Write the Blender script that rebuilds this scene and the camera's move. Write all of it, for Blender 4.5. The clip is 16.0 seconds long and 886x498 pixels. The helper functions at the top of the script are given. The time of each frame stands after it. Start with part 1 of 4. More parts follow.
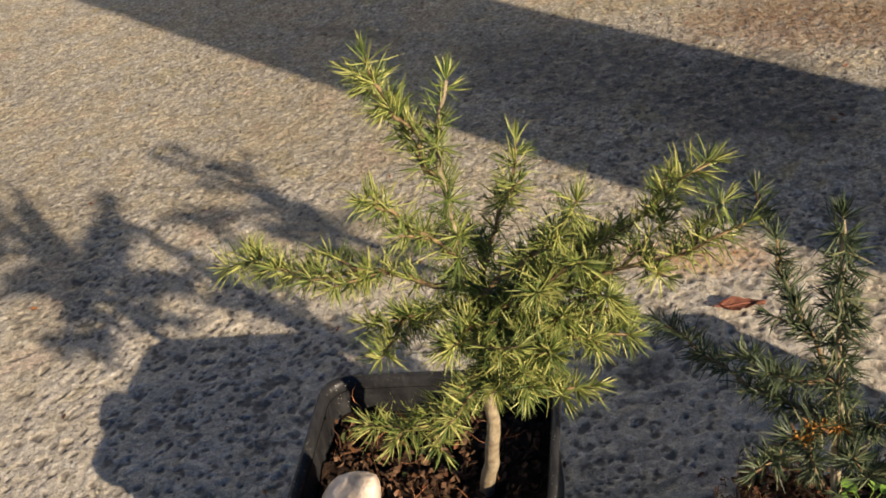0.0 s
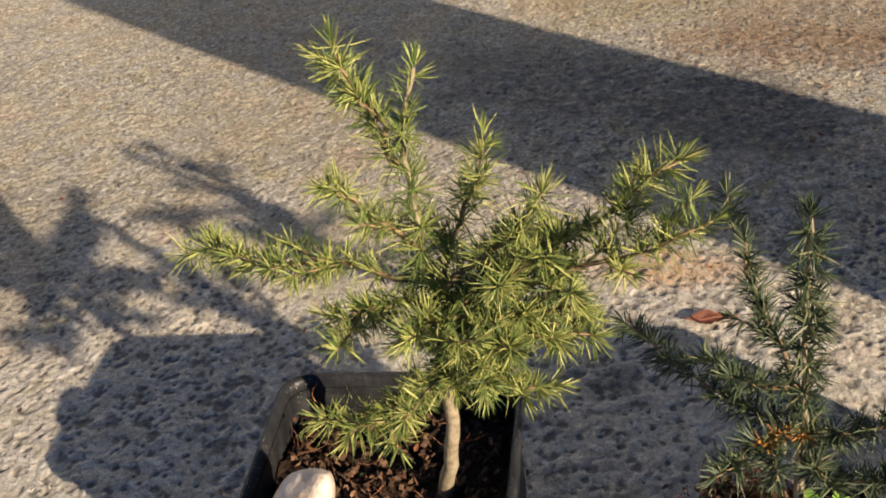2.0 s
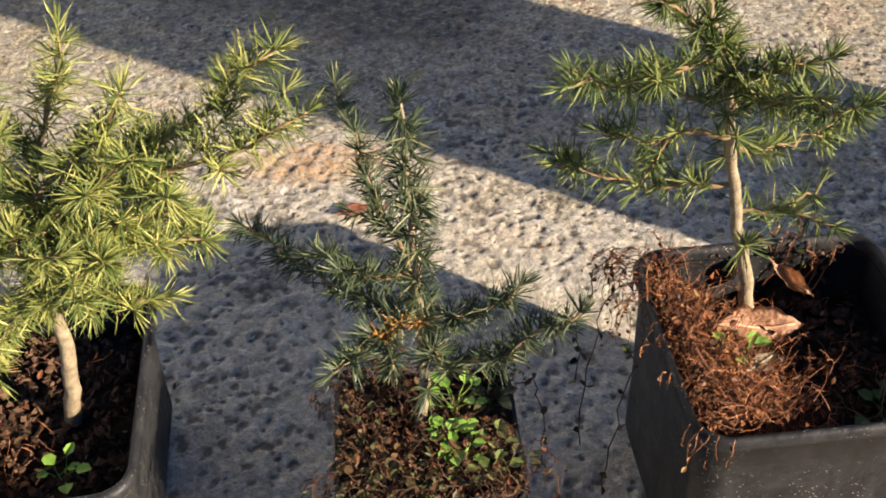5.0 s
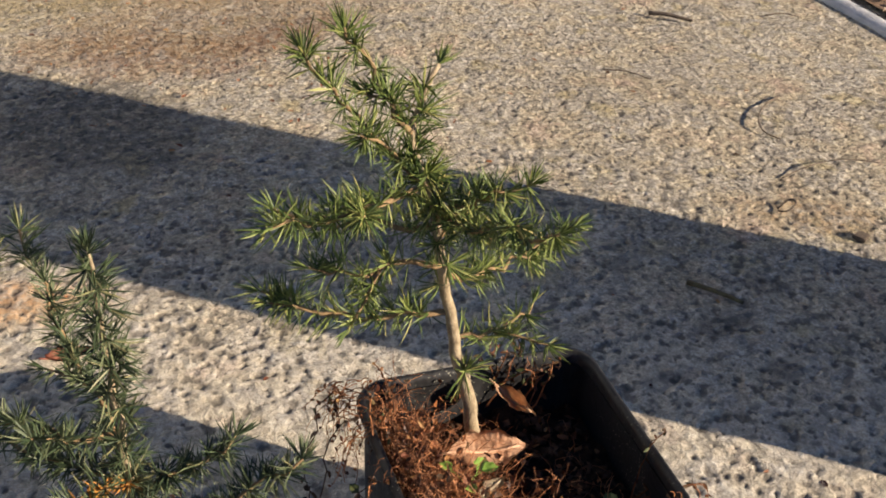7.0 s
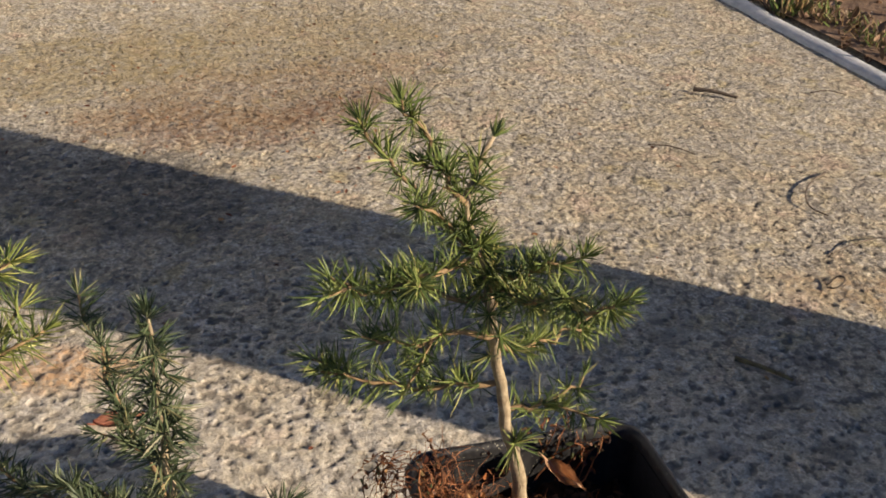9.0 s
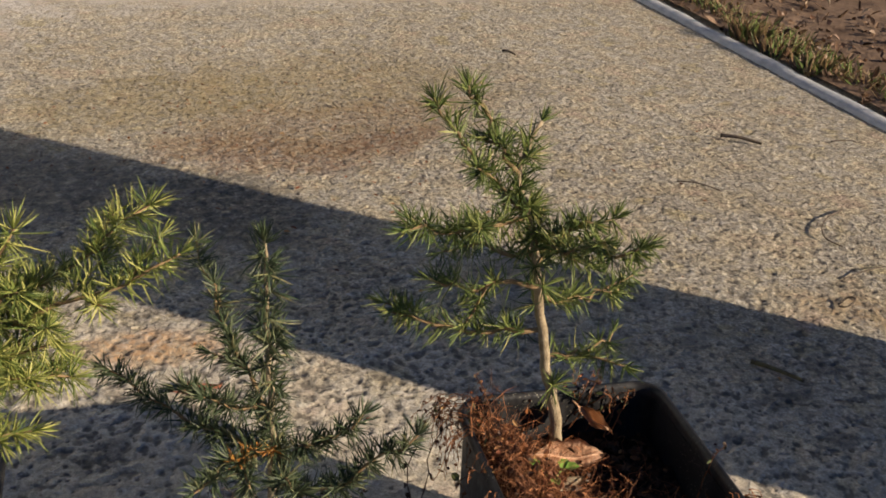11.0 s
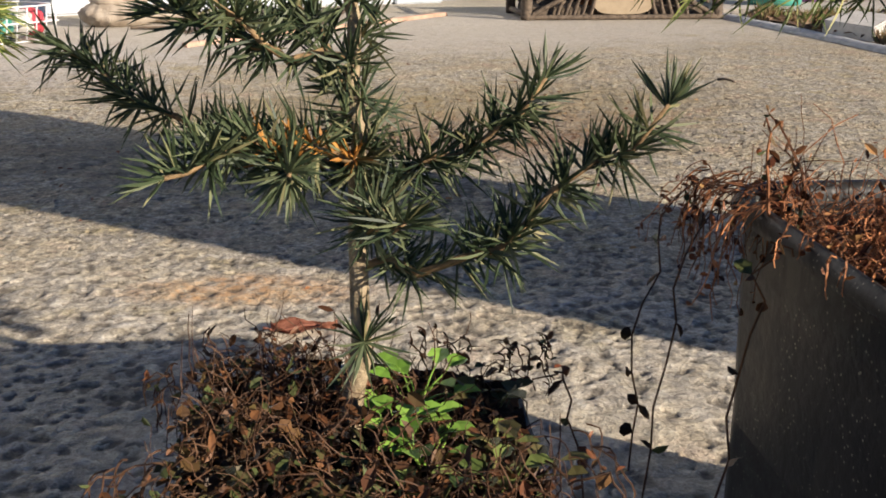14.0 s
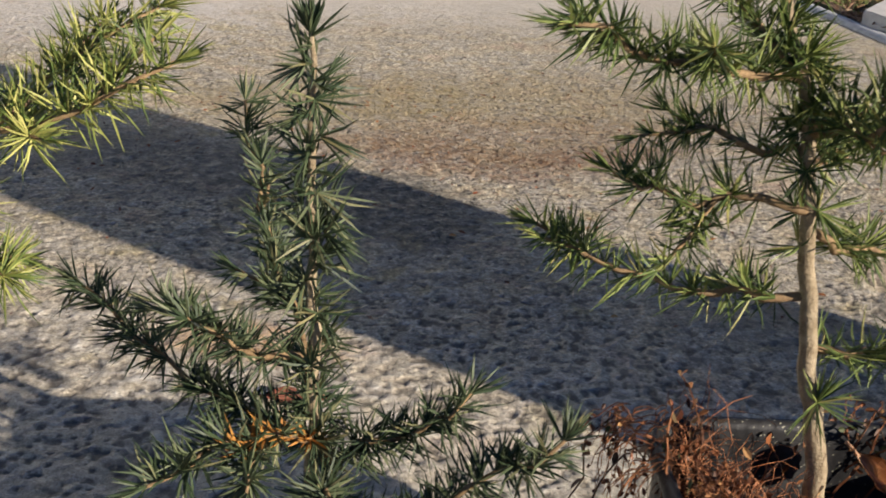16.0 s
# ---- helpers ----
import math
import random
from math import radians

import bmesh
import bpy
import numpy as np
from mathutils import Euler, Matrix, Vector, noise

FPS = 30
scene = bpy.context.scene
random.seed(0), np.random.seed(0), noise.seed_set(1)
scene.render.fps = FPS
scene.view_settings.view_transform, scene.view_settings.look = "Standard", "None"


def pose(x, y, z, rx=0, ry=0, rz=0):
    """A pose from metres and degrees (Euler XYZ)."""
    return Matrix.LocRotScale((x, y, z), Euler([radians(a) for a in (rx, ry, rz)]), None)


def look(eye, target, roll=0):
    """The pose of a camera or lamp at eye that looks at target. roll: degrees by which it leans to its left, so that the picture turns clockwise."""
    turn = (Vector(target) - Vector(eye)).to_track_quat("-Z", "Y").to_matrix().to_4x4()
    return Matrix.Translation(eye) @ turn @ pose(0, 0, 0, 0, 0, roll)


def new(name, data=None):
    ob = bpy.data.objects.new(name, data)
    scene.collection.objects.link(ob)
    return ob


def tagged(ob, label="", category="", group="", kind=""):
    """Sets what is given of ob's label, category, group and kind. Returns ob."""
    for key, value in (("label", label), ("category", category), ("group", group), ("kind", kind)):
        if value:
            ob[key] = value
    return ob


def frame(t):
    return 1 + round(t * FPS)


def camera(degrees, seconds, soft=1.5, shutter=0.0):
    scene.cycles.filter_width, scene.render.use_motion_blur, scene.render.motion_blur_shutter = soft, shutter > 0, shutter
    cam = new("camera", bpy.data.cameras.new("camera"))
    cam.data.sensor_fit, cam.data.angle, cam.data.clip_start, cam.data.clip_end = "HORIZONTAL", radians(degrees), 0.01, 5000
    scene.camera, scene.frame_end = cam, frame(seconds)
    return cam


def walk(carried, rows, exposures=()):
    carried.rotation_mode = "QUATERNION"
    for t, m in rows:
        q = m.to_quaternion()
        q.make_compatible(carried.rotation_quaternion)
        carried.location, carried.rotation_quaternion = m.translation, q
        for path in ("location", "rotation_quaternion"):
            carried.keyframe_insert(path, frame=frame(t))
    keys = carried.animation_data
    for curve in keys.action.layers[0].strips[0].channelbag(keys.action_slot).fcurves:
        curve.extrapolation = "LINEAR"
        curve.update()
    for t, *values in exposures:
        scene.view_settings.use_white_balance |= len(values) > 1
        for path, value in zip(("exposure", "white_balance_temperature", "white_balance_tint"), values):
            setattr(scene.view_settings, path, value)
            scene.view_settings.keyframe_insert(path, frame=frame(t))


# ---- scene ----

# ---------------------------------------------------------------- camera
cam = camera(44, 16.0, soft=1.75, shutter=0.12)
PATH = [
    (0, look((-0.1576, -0.5220, 0.7210), (-0.2612, 0.2959, 0.1551), -11.22)),
    (0.5, look((-0.1528, -0.5160, 0.7169), (-0.2539, 0.3036, 0.1530), -11.15)),
    (1, look((-0.1502, -0.5225, 0.7140), (-0.2495, 0.3096, 0.1682), -10.42)),
    (1.5, look((-0.1467, -0.5222, 0.7039), (-0.2285, 0.3426, 0.2086), -8.05)),
    (2, look((-0.1475, -0.5199, 0.6941), (-0.2348, 0.3102, 0.1433), -8.60)),
    (2.5, look((-0.1460, -0.5222, 0.6878), (-0.2193, 0.2892, 0.1079), -9.44)),
    (3, look((-0.1414, -0.5220, 0.6805), (-0.1663, 0.2485, 0.0436), -8.02)),
    (3.2, look((-0.1365, -0.5242, 0.6819), (-0.1283, 0.2357, 0.0319), -7.04)),
    (5.3, look((-0.0811, -0.4885, 0.6631), (0.1321, 0.2503, 0.0238), -0.53)),
    (5.5, look((-0.0849, -0.4772, 0.6588), (0.1718, 0.2468, 0.0186), 0.80)),
    (6, look((-0.0684, -0.4842, 0.6655), (0.2316, 0.2250, 0.0276), 2.90)),
    (6.5, look((-0.0638, -0.4764, 0.6628), (0.2959, 0.2290, 0.0520), 3.75)),
    (7, look((-0.0588, -0.4768, 0.6699), (0.3397, 0.2480, 0.1079), 4.44)),
    (7.5, look((-0.0556, -0.4785, 0.6744), (0.3637, 0.2594, 0.1454), 4.89)),
    (8, look((-0.0598, -0.4818, 0.6781), (0.3326, 0.2836, 0.1682), 3.48)),
    (8.5, look((-0.0613, -0.4745, 0.6717), (0.3230, 0.3019, 0.1722), 3.37)),
    (9, look((-0.0677, -0.4756, 0.6696), (0.3115, 0.2976, 0.1614), 3.79)),
    (9.5, look((-0.0756, -0.4738, 0.6643), (0.2971, 0.2928, 0.1416), 4.45)),
    (10, look((-0.0849, -0.4488, 0.6535), (0.2732, 0.3360, 0.1476), 4.90)),
    (10.2, look((-0.1231, -0.4686, 0.6709), (0.2641, 0.3127, 0.1813), 5.47)),
    (12.3, look((-0.1649, -0.7562, 0.6354), (0.1343, 0.1234, 0.2655), 2.48)),
    (12.5, look((-0.1744, -0.6996, 0.5669), (0.1687, 0.1751, 0.2245), 1.64)),
    (12.8, look((-0.1713, -0.5973, 0.4529), (0.1210, 0.2991, 0.1199), 2.39)),
    (13, look((-0.1530, -0.5379, 0.3969), (0.1291, 0.3637, 0.0690), 2.99)),
    (13.5, look((-0.1023, -0.4032, 0.3173), (0.1736, 0.5142, 0.0304), 3.12)),
    (14, look((-0.0475, -0.3649, 0.2801), (0.1660, 0.5672, -0.0124), 0.30)),
    (14.5, look((-0.0522, -0.3339, 0.3127), (0.1585, 0.5970, 0.0143), -1.06)),
    (15, look((-0.0419, -0.3483, 0.3809), (0.1282, 0.5815, 0.0544), -1.86)),
    (15.5, look((-0.0395, -0.3522, 0.3959), (0.1185, 0.5584, 0.0141), 1.54)),
    (16, look((-0.0248, -0.3885, 0.4376), (0.1564, 0.5189, 0.0583), 4.47)),
]
walk(cam, PATH, exposures=[(0, 0.74, 6600, 9), (1.5, 0.8, 6450, 10), (3.2, 1.16, 6450, 10), (5.3, 1.32, 6400, 10), (6.2, 1.22, 6400, 10), (7.0, 1.04, 6420, 10), (10.2, 0.75, 6550, 10), (12.3, 0.4, 6350, 8), (12.9, 0.72, 6200, 8), (13.6, 0.62, 6200, 9), (14.4, 0.98, 6050, 9), (15.2, 0.8, 5950, 9), (16, 0.76, 5950, 9)])

# ---------------------------------------------------------------- light
SUN_EL = 20.0
AWAY = Vector((-0.72, 0.694, 0)).normalized()          # the way the shadows fall
ACROSS = Vector((0.694, 0.72, 0)).normalized()
sun_dir = Vector((AWAY.x * math.cos(radians(SUN_EL)), AWAY.y * math.cos(radians(SUN_EL)), -math.sin(radians(SUN_EL))))
sun = new("sun", bpy.data.lights.new("sun", "SUN"))
sun.data.energy, sun.data.angle, sun.data.color = 5.0, radians(0.5), (1.0, 0.83, 0.66)
sun.matrix_world = sun_dir.to_track_quat("-Z", "Y").to_matrix().to_4x4()
world = bpy.data.worlds.new("world")
scene.world = world
world.use_nodes = True
wt = world.node_tree
sky = wt.nodes.new("ShaderNodeTexSky")
sky.sky_type, sky.sun_disc = "NISHITA", False
sky.dust_density, sky.ozone_density = 0.3, 3.0
sky.sun_elevation, sky.sun_rotation = radians(SUN_EL), math.atan2(-AWAY.x, -AWAY.y)
haze = wt.nodes.new("ShaderNodeMix")
haze.data_type, haze.blend_type = "RGBA", "MULTIPLY"
haze.inputs[0].default_value = 1.0
haze.inputs[7].default_value = (0.54, 0.93, 1.55, 1)
wt.links.new(sky.outputs[0], haze.inputs[6])
wt.links.new(haze.outputs[2], wt.nodes["Background"].inputs[0])
wt.nodes["Background"].inputs[1].default_value = 0.0262


# ---------------------------------------------------------------- materials
class Mat:
    """A node material with short calls for the nodes used here."""

    def __init__(self, name, rough=0.8, metal=0.0, spec=0.5):
        self.m = bpy.data.materials.new(name)
        self.m.use_nodes = True
        self.t = self.m.node_tree
        self.b = self.t.nodes["Principled BSDF"]
        self.b.inputs["Roughness"].default_value = rough
        self.b.inputs["Metallic"].default_value = metal
        self.b.inputs["Specular IOR Level"].default_value = spec
        self.co = self.t.nodes.new("ShaderNodeTexCoord").outputs["Object"]

    def link(self, a, b):
        self.t.links.new(a, b)

    def noise(self, scale, detail=4.0, rough=0.6, vec=None, out="Fac"):
        n = self.t.nodes.new("ShaderNodeTexNoise")
        n.inputs["Scale"].default_value, n.inputs["Detail"].default_value, n.inputs["Roughness"].default_value = scale, detail, rough
        self.link(vec or self.co, n.inputs["Vector"])
        return n.outputs[out]

    def voronoi(self, scale, feature="F1", rand=1.0, vec=None, out="Distance"):
        n = self.t.nodes.new("ShaderNodeTexVoronoi")
        n.feature = feature
        n.inputs["Scale"].default_value, n.inputs["Randomness"].default_value = scale, rand
        self.link(vec or self.co, n.inputs["Vector"])
        return n.outputs[out]

    def ramp(self, fac, *stops):
        n = self.t.nodes.new("ShaderNodeValToRGB")
        e = n.color_ramp.elements
        while len(e) < len(stops):
            e.new(0.5)
        for el, (p, c) in zip(e, stops):
            el.position = p
            el.color = (*c, 1) if isinstance(c, tuple) else (c, c, c, 1)
        self.link(fac, n.inputs[0])
        return n.outputs[0]

    def mix(self, fac, a, b, blend="MIX"):
        n = self.t.nodes.new("ShaderNodeMix")
        n.data_type, n.blend_type = "RGBA", blend
        for sock, v in ((n.inputs[0], fac), (n.inputs[6], a), (n.inputs[7], b)):
            if isinstance(v, (int, float)):
                sock.default_value = v
            elif isinstance(v, tuple):
                sock.default_value = (*v, 1)
            else:
                self.link(v, sock)
        return n.outputs[2]

    def math(self, op, a, b=0.0):
        n = self.t.nodes.new("ShaderNodeMath")
        n.operation = op
        for sock, v in ((n.inputs[0], a), (n.inputs[1], b)):
            if isinstance(v, (int, float)):
                sock.default_value = v
            else:
                self.link(v, sock)
        return n.outputs[0]

    def random(self, what="object"):
        if what == "object":
            return self.t.nodes.new("ShaderNodeObjectInfo").outputs["Random"]
        return self.t.nodes.new("ShaderNodeNewGeometry").outputs["Random Per Island"]

    def blob(self, x, y, rx, ry, turn=0.0, ragged=0.35):
        """A soft patch on the ground round (x, y), ragged at its rim: 1 inside, 0 outside."""
        mp = self.t.nodes.new("ShaderNodeMapping")
        mp.vector_type = "TEXTURE"
        mp.inputs["Location"].default_value = (x, y, 0)
        mp.inputs["Rotation"].default_value = (0, 0, radians(turn))
        mp.inputs["Scale"].default_value = (rx, ry, 1)
        self.link(self.co, mp.inputs["Vector"])
        ln = self.t.nodes.new("ShaderNodeVectorMath")
        ln.operation = "LENGTH"
        self.link(mp.outputs[0], ln.inputs[0])
        n = self.math("MULTIPLY", self.math("SUBTRACT", self.noise(9.0, 6, 0.7), 0.5), ragged * 4)
        return self.ramp(self.math("ADD", ln.outputs["Value"], n), (0.55, 1.0), (1.15, 0.0))

    def base(self, c):
        if isinstance(c, tuple):
            self.b.inputs["Base Color"].default_value = (*c, 1)
        else:
            self.link(c, self.b.inputs["Base Color"])
        return self

    def bump(self, height, dist=0.002, strength=1.0, over=None):
        n = self.t.nodes.new("ShaderNodeBump")
        n.inputs["Strength"].default_value, n.inputs["Distance"].default_value = strength, dist
        self.link(height, n.inputs["Height"])
        if over:
            self.link(over, n.inputs["Normal"])
        self.link(n.outputs[0], self.b.inputs["Normal"])
        return n.outputs[0]


def concrete():
    k = Mat("weathered_concrete", 0.92, spec=0.2)
    grain = k.noise(620, 3, 0.75)
    sand = k.noise(170, 4, 0.75)
    mid = k.noise(34, 5, 0.65)
    big = k.noise(2.4, 5, 0.6)
    cell = k.voronoi(230, rand=1.0, out="Color")
    col = k.ramp(mid, (0.30, (0.38, 0.338, 0.258)), (0.52, (0.445, 0.401, 0.312)), (0.72, (0.52, 0.475, 0.38)))
    col = k.mix(k.ramp(big, (0.36, 0.0), (0.68, 0.55)), col, (0.36, 0.31, 0.225))
    smooth = k.blob(0.0, 0.0, 1.3, 0.62, -20, 0.25)
    rough = k.math("SUBTRACT", 1.0, k.math("ADD", k.math("MULTIPLY", smooth, 0.4), k.math("MULTIPLY", k.blob(0.5, 2.9, 3.5, 1.25, 0, 0.2), 0.7)))
    col = k.mix(k.math("MULTIPLY", smooth, 0.6), col, k.ramp(mid, (0.3, (0.46, 0.418, 0.338)), (0.7, (0.65, 0.602, 0.5))))
    col = k.mix(k.math("MULTIPLY", rough, 0.45), col, k.ramp(grain, (0.3, 0.08), (0.7, 0.92)), "OVERLAY")
    col = k.mix(k.math("MULTIPLY", rough, 0.52), col, k.ramp(sand, (0.34, 0.12), (0.66, 0.88)), "OVERLAY")
    col = k.mix(k.math("MULTIPLY", rough, 0.38), col, k.ramp(cell, (0.15, 0.22), (0.5, 0.5), (0.9, 0.85)), "OVERLAY")
    # patches of yellow, pink and grey binder in the coarse part, and crumbly stones standing proud
    tone = k.ramp(k.noise(11, 5, 0.65), (0.34, (0.99, 0.95, 0.76)), (0.45, (0.98, 1.0, 1.06)), (0.56, (1.08, 1.05, 0.95)), (0.68, (1.08, 0.96, 0.92)))
    col = k.mix(rough, col, k.mix(1.0, tone, col, "MULTIPLY"))
    warp = k.mix(0.018, k.co, k.noise(90, 3, 0.6, out="Color"), "ADD")
    stones = k.voronoi(88, "SMOOTH_F1", vec=warp)
    col = k.mix(k.math("MULTIPLY", rough, 0.42), col, k.ramp(stones, (0.1, 0.76), (0.5, 0.33)), "OVERLAY")
    speck = k.ramp(k.math("MULTIPLY", k.math("ADD", sand, k.noise(60, 4, 0.7)), 0.5), (0.40, 0.05), (0.58, 1.2))
    # brown lichen, rust and old damp patches; two of them also paint in shade
    for x, y, rx, ry, turn, c, amount in (
        (0.25, 0.97, 0.22, 0.10, -18, (0.21, 0.1, 0.05), 0.55), (0.38, 1.07, 0.36, 0.16, 8, (0.26, 0.165, 0.08), 0.6), (0.46, 0.99, 0.12, 0.05, 10, (0.17, 0.085, 0.05), 0.55), (0.1, 1.25, 0.3, 0.16, 10, (0.3, 0.235, 0.1), 0.55), (0.45, 1.3, 0.4, 0.2, 0, (0.32, 0.25, 0.12), 0.55), (0.4, 2.35, 1.4, 0.6, 0, (0.56, 0.52, 0.46), 0.7), (-0.6, 1.9, 0.7, 0.5, 0, (0.57, 0.54, 0.5), 0.7), (-0.45, 0.85, 0.25, 0.16, -30, (0.33, 0.27, 0.15), 0.25),
        # (0.12, 0.79) and (-0.12, 0.95): lichen, coloured darker to deepen the post's shade
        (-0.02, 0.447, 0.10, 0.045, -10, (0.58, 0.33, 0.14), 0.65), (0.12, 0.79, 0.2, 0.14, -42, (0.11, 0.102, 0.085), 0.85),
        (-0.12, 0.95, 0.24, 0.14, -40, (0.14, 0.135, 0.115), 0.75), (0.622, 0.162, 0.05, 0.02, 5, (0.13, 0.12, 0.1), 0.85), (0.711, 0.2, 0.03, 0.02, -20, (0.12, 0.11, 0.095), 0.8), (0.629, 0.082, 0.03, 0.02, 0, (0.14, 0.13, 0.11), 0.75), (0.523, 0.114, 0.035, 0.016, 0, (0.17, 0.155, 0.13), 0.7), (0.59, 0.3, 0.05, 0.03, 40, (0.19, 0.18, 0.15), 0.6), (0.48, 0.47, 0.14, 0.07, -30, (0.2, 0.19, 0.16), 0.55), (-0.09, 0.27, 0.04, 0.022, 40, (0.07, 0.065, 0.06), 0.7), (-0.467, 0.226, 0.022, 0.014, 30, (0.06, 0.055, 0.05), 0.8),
        (0.86, 0.29, 0.12, 0.05, -30, (0.36, 0.24, 0.12), 0.55), (-0.4, 0.55, 0.16, 0.12, 0, (0.33, 0.26, 0.15), 0.4), (-0.45, 1.18, 0.12, 0.03, -35, (0.2, 0.17, 0.13), 0.6)):
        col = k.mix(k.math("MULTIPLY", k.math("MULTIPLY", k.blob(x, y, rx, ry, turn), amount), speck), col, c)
    # dark grey blotches scattered over two areas of the slab
    worn = k.math("MAXIMUM", k.blob(0.55, 0.22, 0.5, 0.28, -30), k.blob(0.02, 0.8, 0.45, 0.22, -40))
    blot = k.ramp(k.noise(70, 4, 0.55), (0.54, 0.0), (0.62, 0.75))
    col = k.mix(k.math("MULTIPLY", worn, blot), col, (0.15, 0.145, 0.125))
    # shade of the pits painted in: a dirt-brown that follows their depth
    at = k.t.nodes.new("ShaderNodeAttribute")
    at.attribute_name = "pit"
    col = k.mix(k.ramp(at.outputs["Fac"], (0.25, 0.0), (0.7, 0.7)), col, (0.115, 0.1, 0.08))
    chip = k.voronoi(120, rand=1.0)
    col = k.mix(k.ramp(chip, (0.1, 0.4), (0.24, 0.0)), col, (0.16, 0.14, 0.11))
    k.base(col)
    n1 = k.bump(k.math("MULTIPLY", k.math("SUBTRACT", k.math("ADD", sand, k.math("MULTIPLY", mid, 2.0)), k.math("MULTIPLY", stones, 1.0)), rough), 0.0042, 1.0)
    k.bump(grain, 0.0012, 0.9, n1)
    return k.m


def simple(name, dark, light, scale=30, rough=0.8, spec=0.4, bump=0.001, island=0.0, metal=0.0, obj=0.0):
    k = Mat(name, rough, metal, spec)
    n = k.noise(scale, 5, 0.6)
    col = k.ramp(n, (0.3, dark), (0.7, light))
    if island:
        v = k.ramp(k.random("island"), (0.0, 1 - island), (1.0, 1 + island))
        col = k.mix(1.0, col, v, "MULTIPLY")
    if obj:
        col = k.mix(1.0, col, k.ramp(k.random(), (0.0, 1 - obj), (1.0, 1 + obj)), "MULTIPLY")
    k.base(col)
    if bump:
        k.bump(k.noise(scale * 4, 4, 0.6), bump)
    return k.m


def foliage(name, stops):
    k = Mat(name, 0.5, spec=0.25)
    col = k.ramp(k.random("island"), *stops)
    col = k.mix(k.ramp(k.noise(14, 3), (0.35, 0.0), (0.7, 0.25)), col, (0.05, 0.08, 0.02))
    k.base(col)
    return k.m


CONCRETE = concrete()


def plastic():
    k = Mat("black_plastic", 0.42, spec=0.25)
    dust = k.ramp(k.noise(40, 6, 0.75), (0.44, 0.02), (0.78, 0.42))
    streak = k.t.nodes.new("ShaderNodeMapping")
    streak.inputs["Scale"].default_value = (60, 60, 7)
    k.link(k.co, streak.inputs["Vector"])
    s = k.ramp(k.noise(1.0, 5, 0.7, streak.outputs[0]), (0.5, 0.0), (0.8, 0.5))
    fac = k.math("MAXIMUM", dust, s)
    fleck = k.math("MULTIPLY", k.ramp(k.voronoi(330), (0.1, 1.0), (0.2, 0.0)), k.ramp(k.noise(18, 3), (0.42, 0.0), (0.56, 1.0)))
    k.base(k.mix(fleck, k.mix(fac, (0.014, 0.014, 0.0145), (0.088, 0.087, 0.084)), (0.3, 0.29, 0.22)))
    k.link(k.ramp(fac, (0.0, 0.36), (0.6, 0.8)), k.b.inputs["Roughness"])
    k.bump(k.noise(180, 4), 0.0004)
    return k.m


PLASTIC = plastic()
SOIL = simple("peaty_soil", (0.012, 0.008, 0.006), (0.055, 0.032, 0.018), 90, 0.95, 0.15, 0.004)
BARK = simple("young_bark", (0.2, 0.15, 0.085), (0.43, 0.35, 0.225), 160, 0.85, 0.3, 0.0012)
TWIGBARK = simple("shoot_bark", (0.14, 0.09, 0.045), (0.35, 0.24, 0.12), 220, 0.8, 0.3, 0.0006)
GOLD = foliage("golden_needles", ((0.0, (0.06, 0.1, 0.025)), (0.35, (0.17, 0.21, 0.05)), (0.7, (0.33, 0.345, 0.09)), (1.0, (0.52, 0.49, 0.16))))
INNER = foliage("inner_needles", ((0.0, (0.08, 0.125, 0.03)), (0.5, (0.19, 0.235, 0.055)), (1.0, (0.4, 0.41, 0.12))))
BLUE = foliage("blue_green_needles", ((0.0, (0.026, 0.043, 0.022)), (0.5, (0.064, 0.085, 0.042)), (0.85, (0.135, 0.155, 0.08)), (1.0, (0.26, 0.23, 0.11))))
GREEN = foliage("green_needles", ((0.0, (0.034, 0.058, 0.016)), (0.45, (0.11, 0.15, 0.038)), (0.85, (0.23, 0.26, 0.075)), (1.0, (0.36, 0.31, 0.11))))
RUST = foliage("dead_needles", ((0.0, (0.3, 0.13, 0.03)), (1.0, (0.55, 0.27, 0.06))))
MOSS = foliage("dry_moss", ((0.0, (0.045, 0.014, 0.008)), (0.5, (0.17, 0.052, 0.02)), (0.85, (0.31, 0.115, 0.04)), (1.0, (0.42, 0.25, 0.1))))
WEED = foliage("weed_leaves", ((0.0, (0.12, 0.25, 0.03)), (1.0, (0.28, 0.45, 0.08))))
DARKMOSS = foliage("dark_moss", ((0.0, (0.018, 0.009, 0.006)), (0.4, (0.1, 0.036, 0.016)), (0.7, (0.19, 0.075, 0.034)), (0.85, (0.05, 0.055, 0.02)), (1.0, (0.09, 0.11, 0.035))))
STONE = simple("pale_quartz", (0.42, 0.28, 0.15), (0.82, 0.76, 0.68), 34, 0.55, 0.4, 0.003)
DRYLEAF = simple("dry_leaf", (0.48, 0.24, 0.12), (0.8, 0.52, 0.33), 75, 0.75, 0.3, 0.002)
CURLLEAF = simple("curled_leaf", (0.42, 0.23, 0.12), (0.7, 0.48, 0.3), 60, 0.8, 0.2, 0.002)
REDLEAF = simple("red_leaf", (0.22, 0.075, 0.05), (0.42, 0.19, 0.12), 80, 0.75, 0.25, 0.001)
KERB = simple("kerb_concrete", (0.34, 0.35, 0.355), (0.54, 0.54, 0.53), 40, 0.9, 0.3, 0.002)
PAINT = simple("white_painted_door", (0.52, 0.56, 0.61), (0.62, 0.65, 0.69), 6, 0.4, 0.4, 0.0)
# darker blue-grey that holds the shade on the wall by the planter
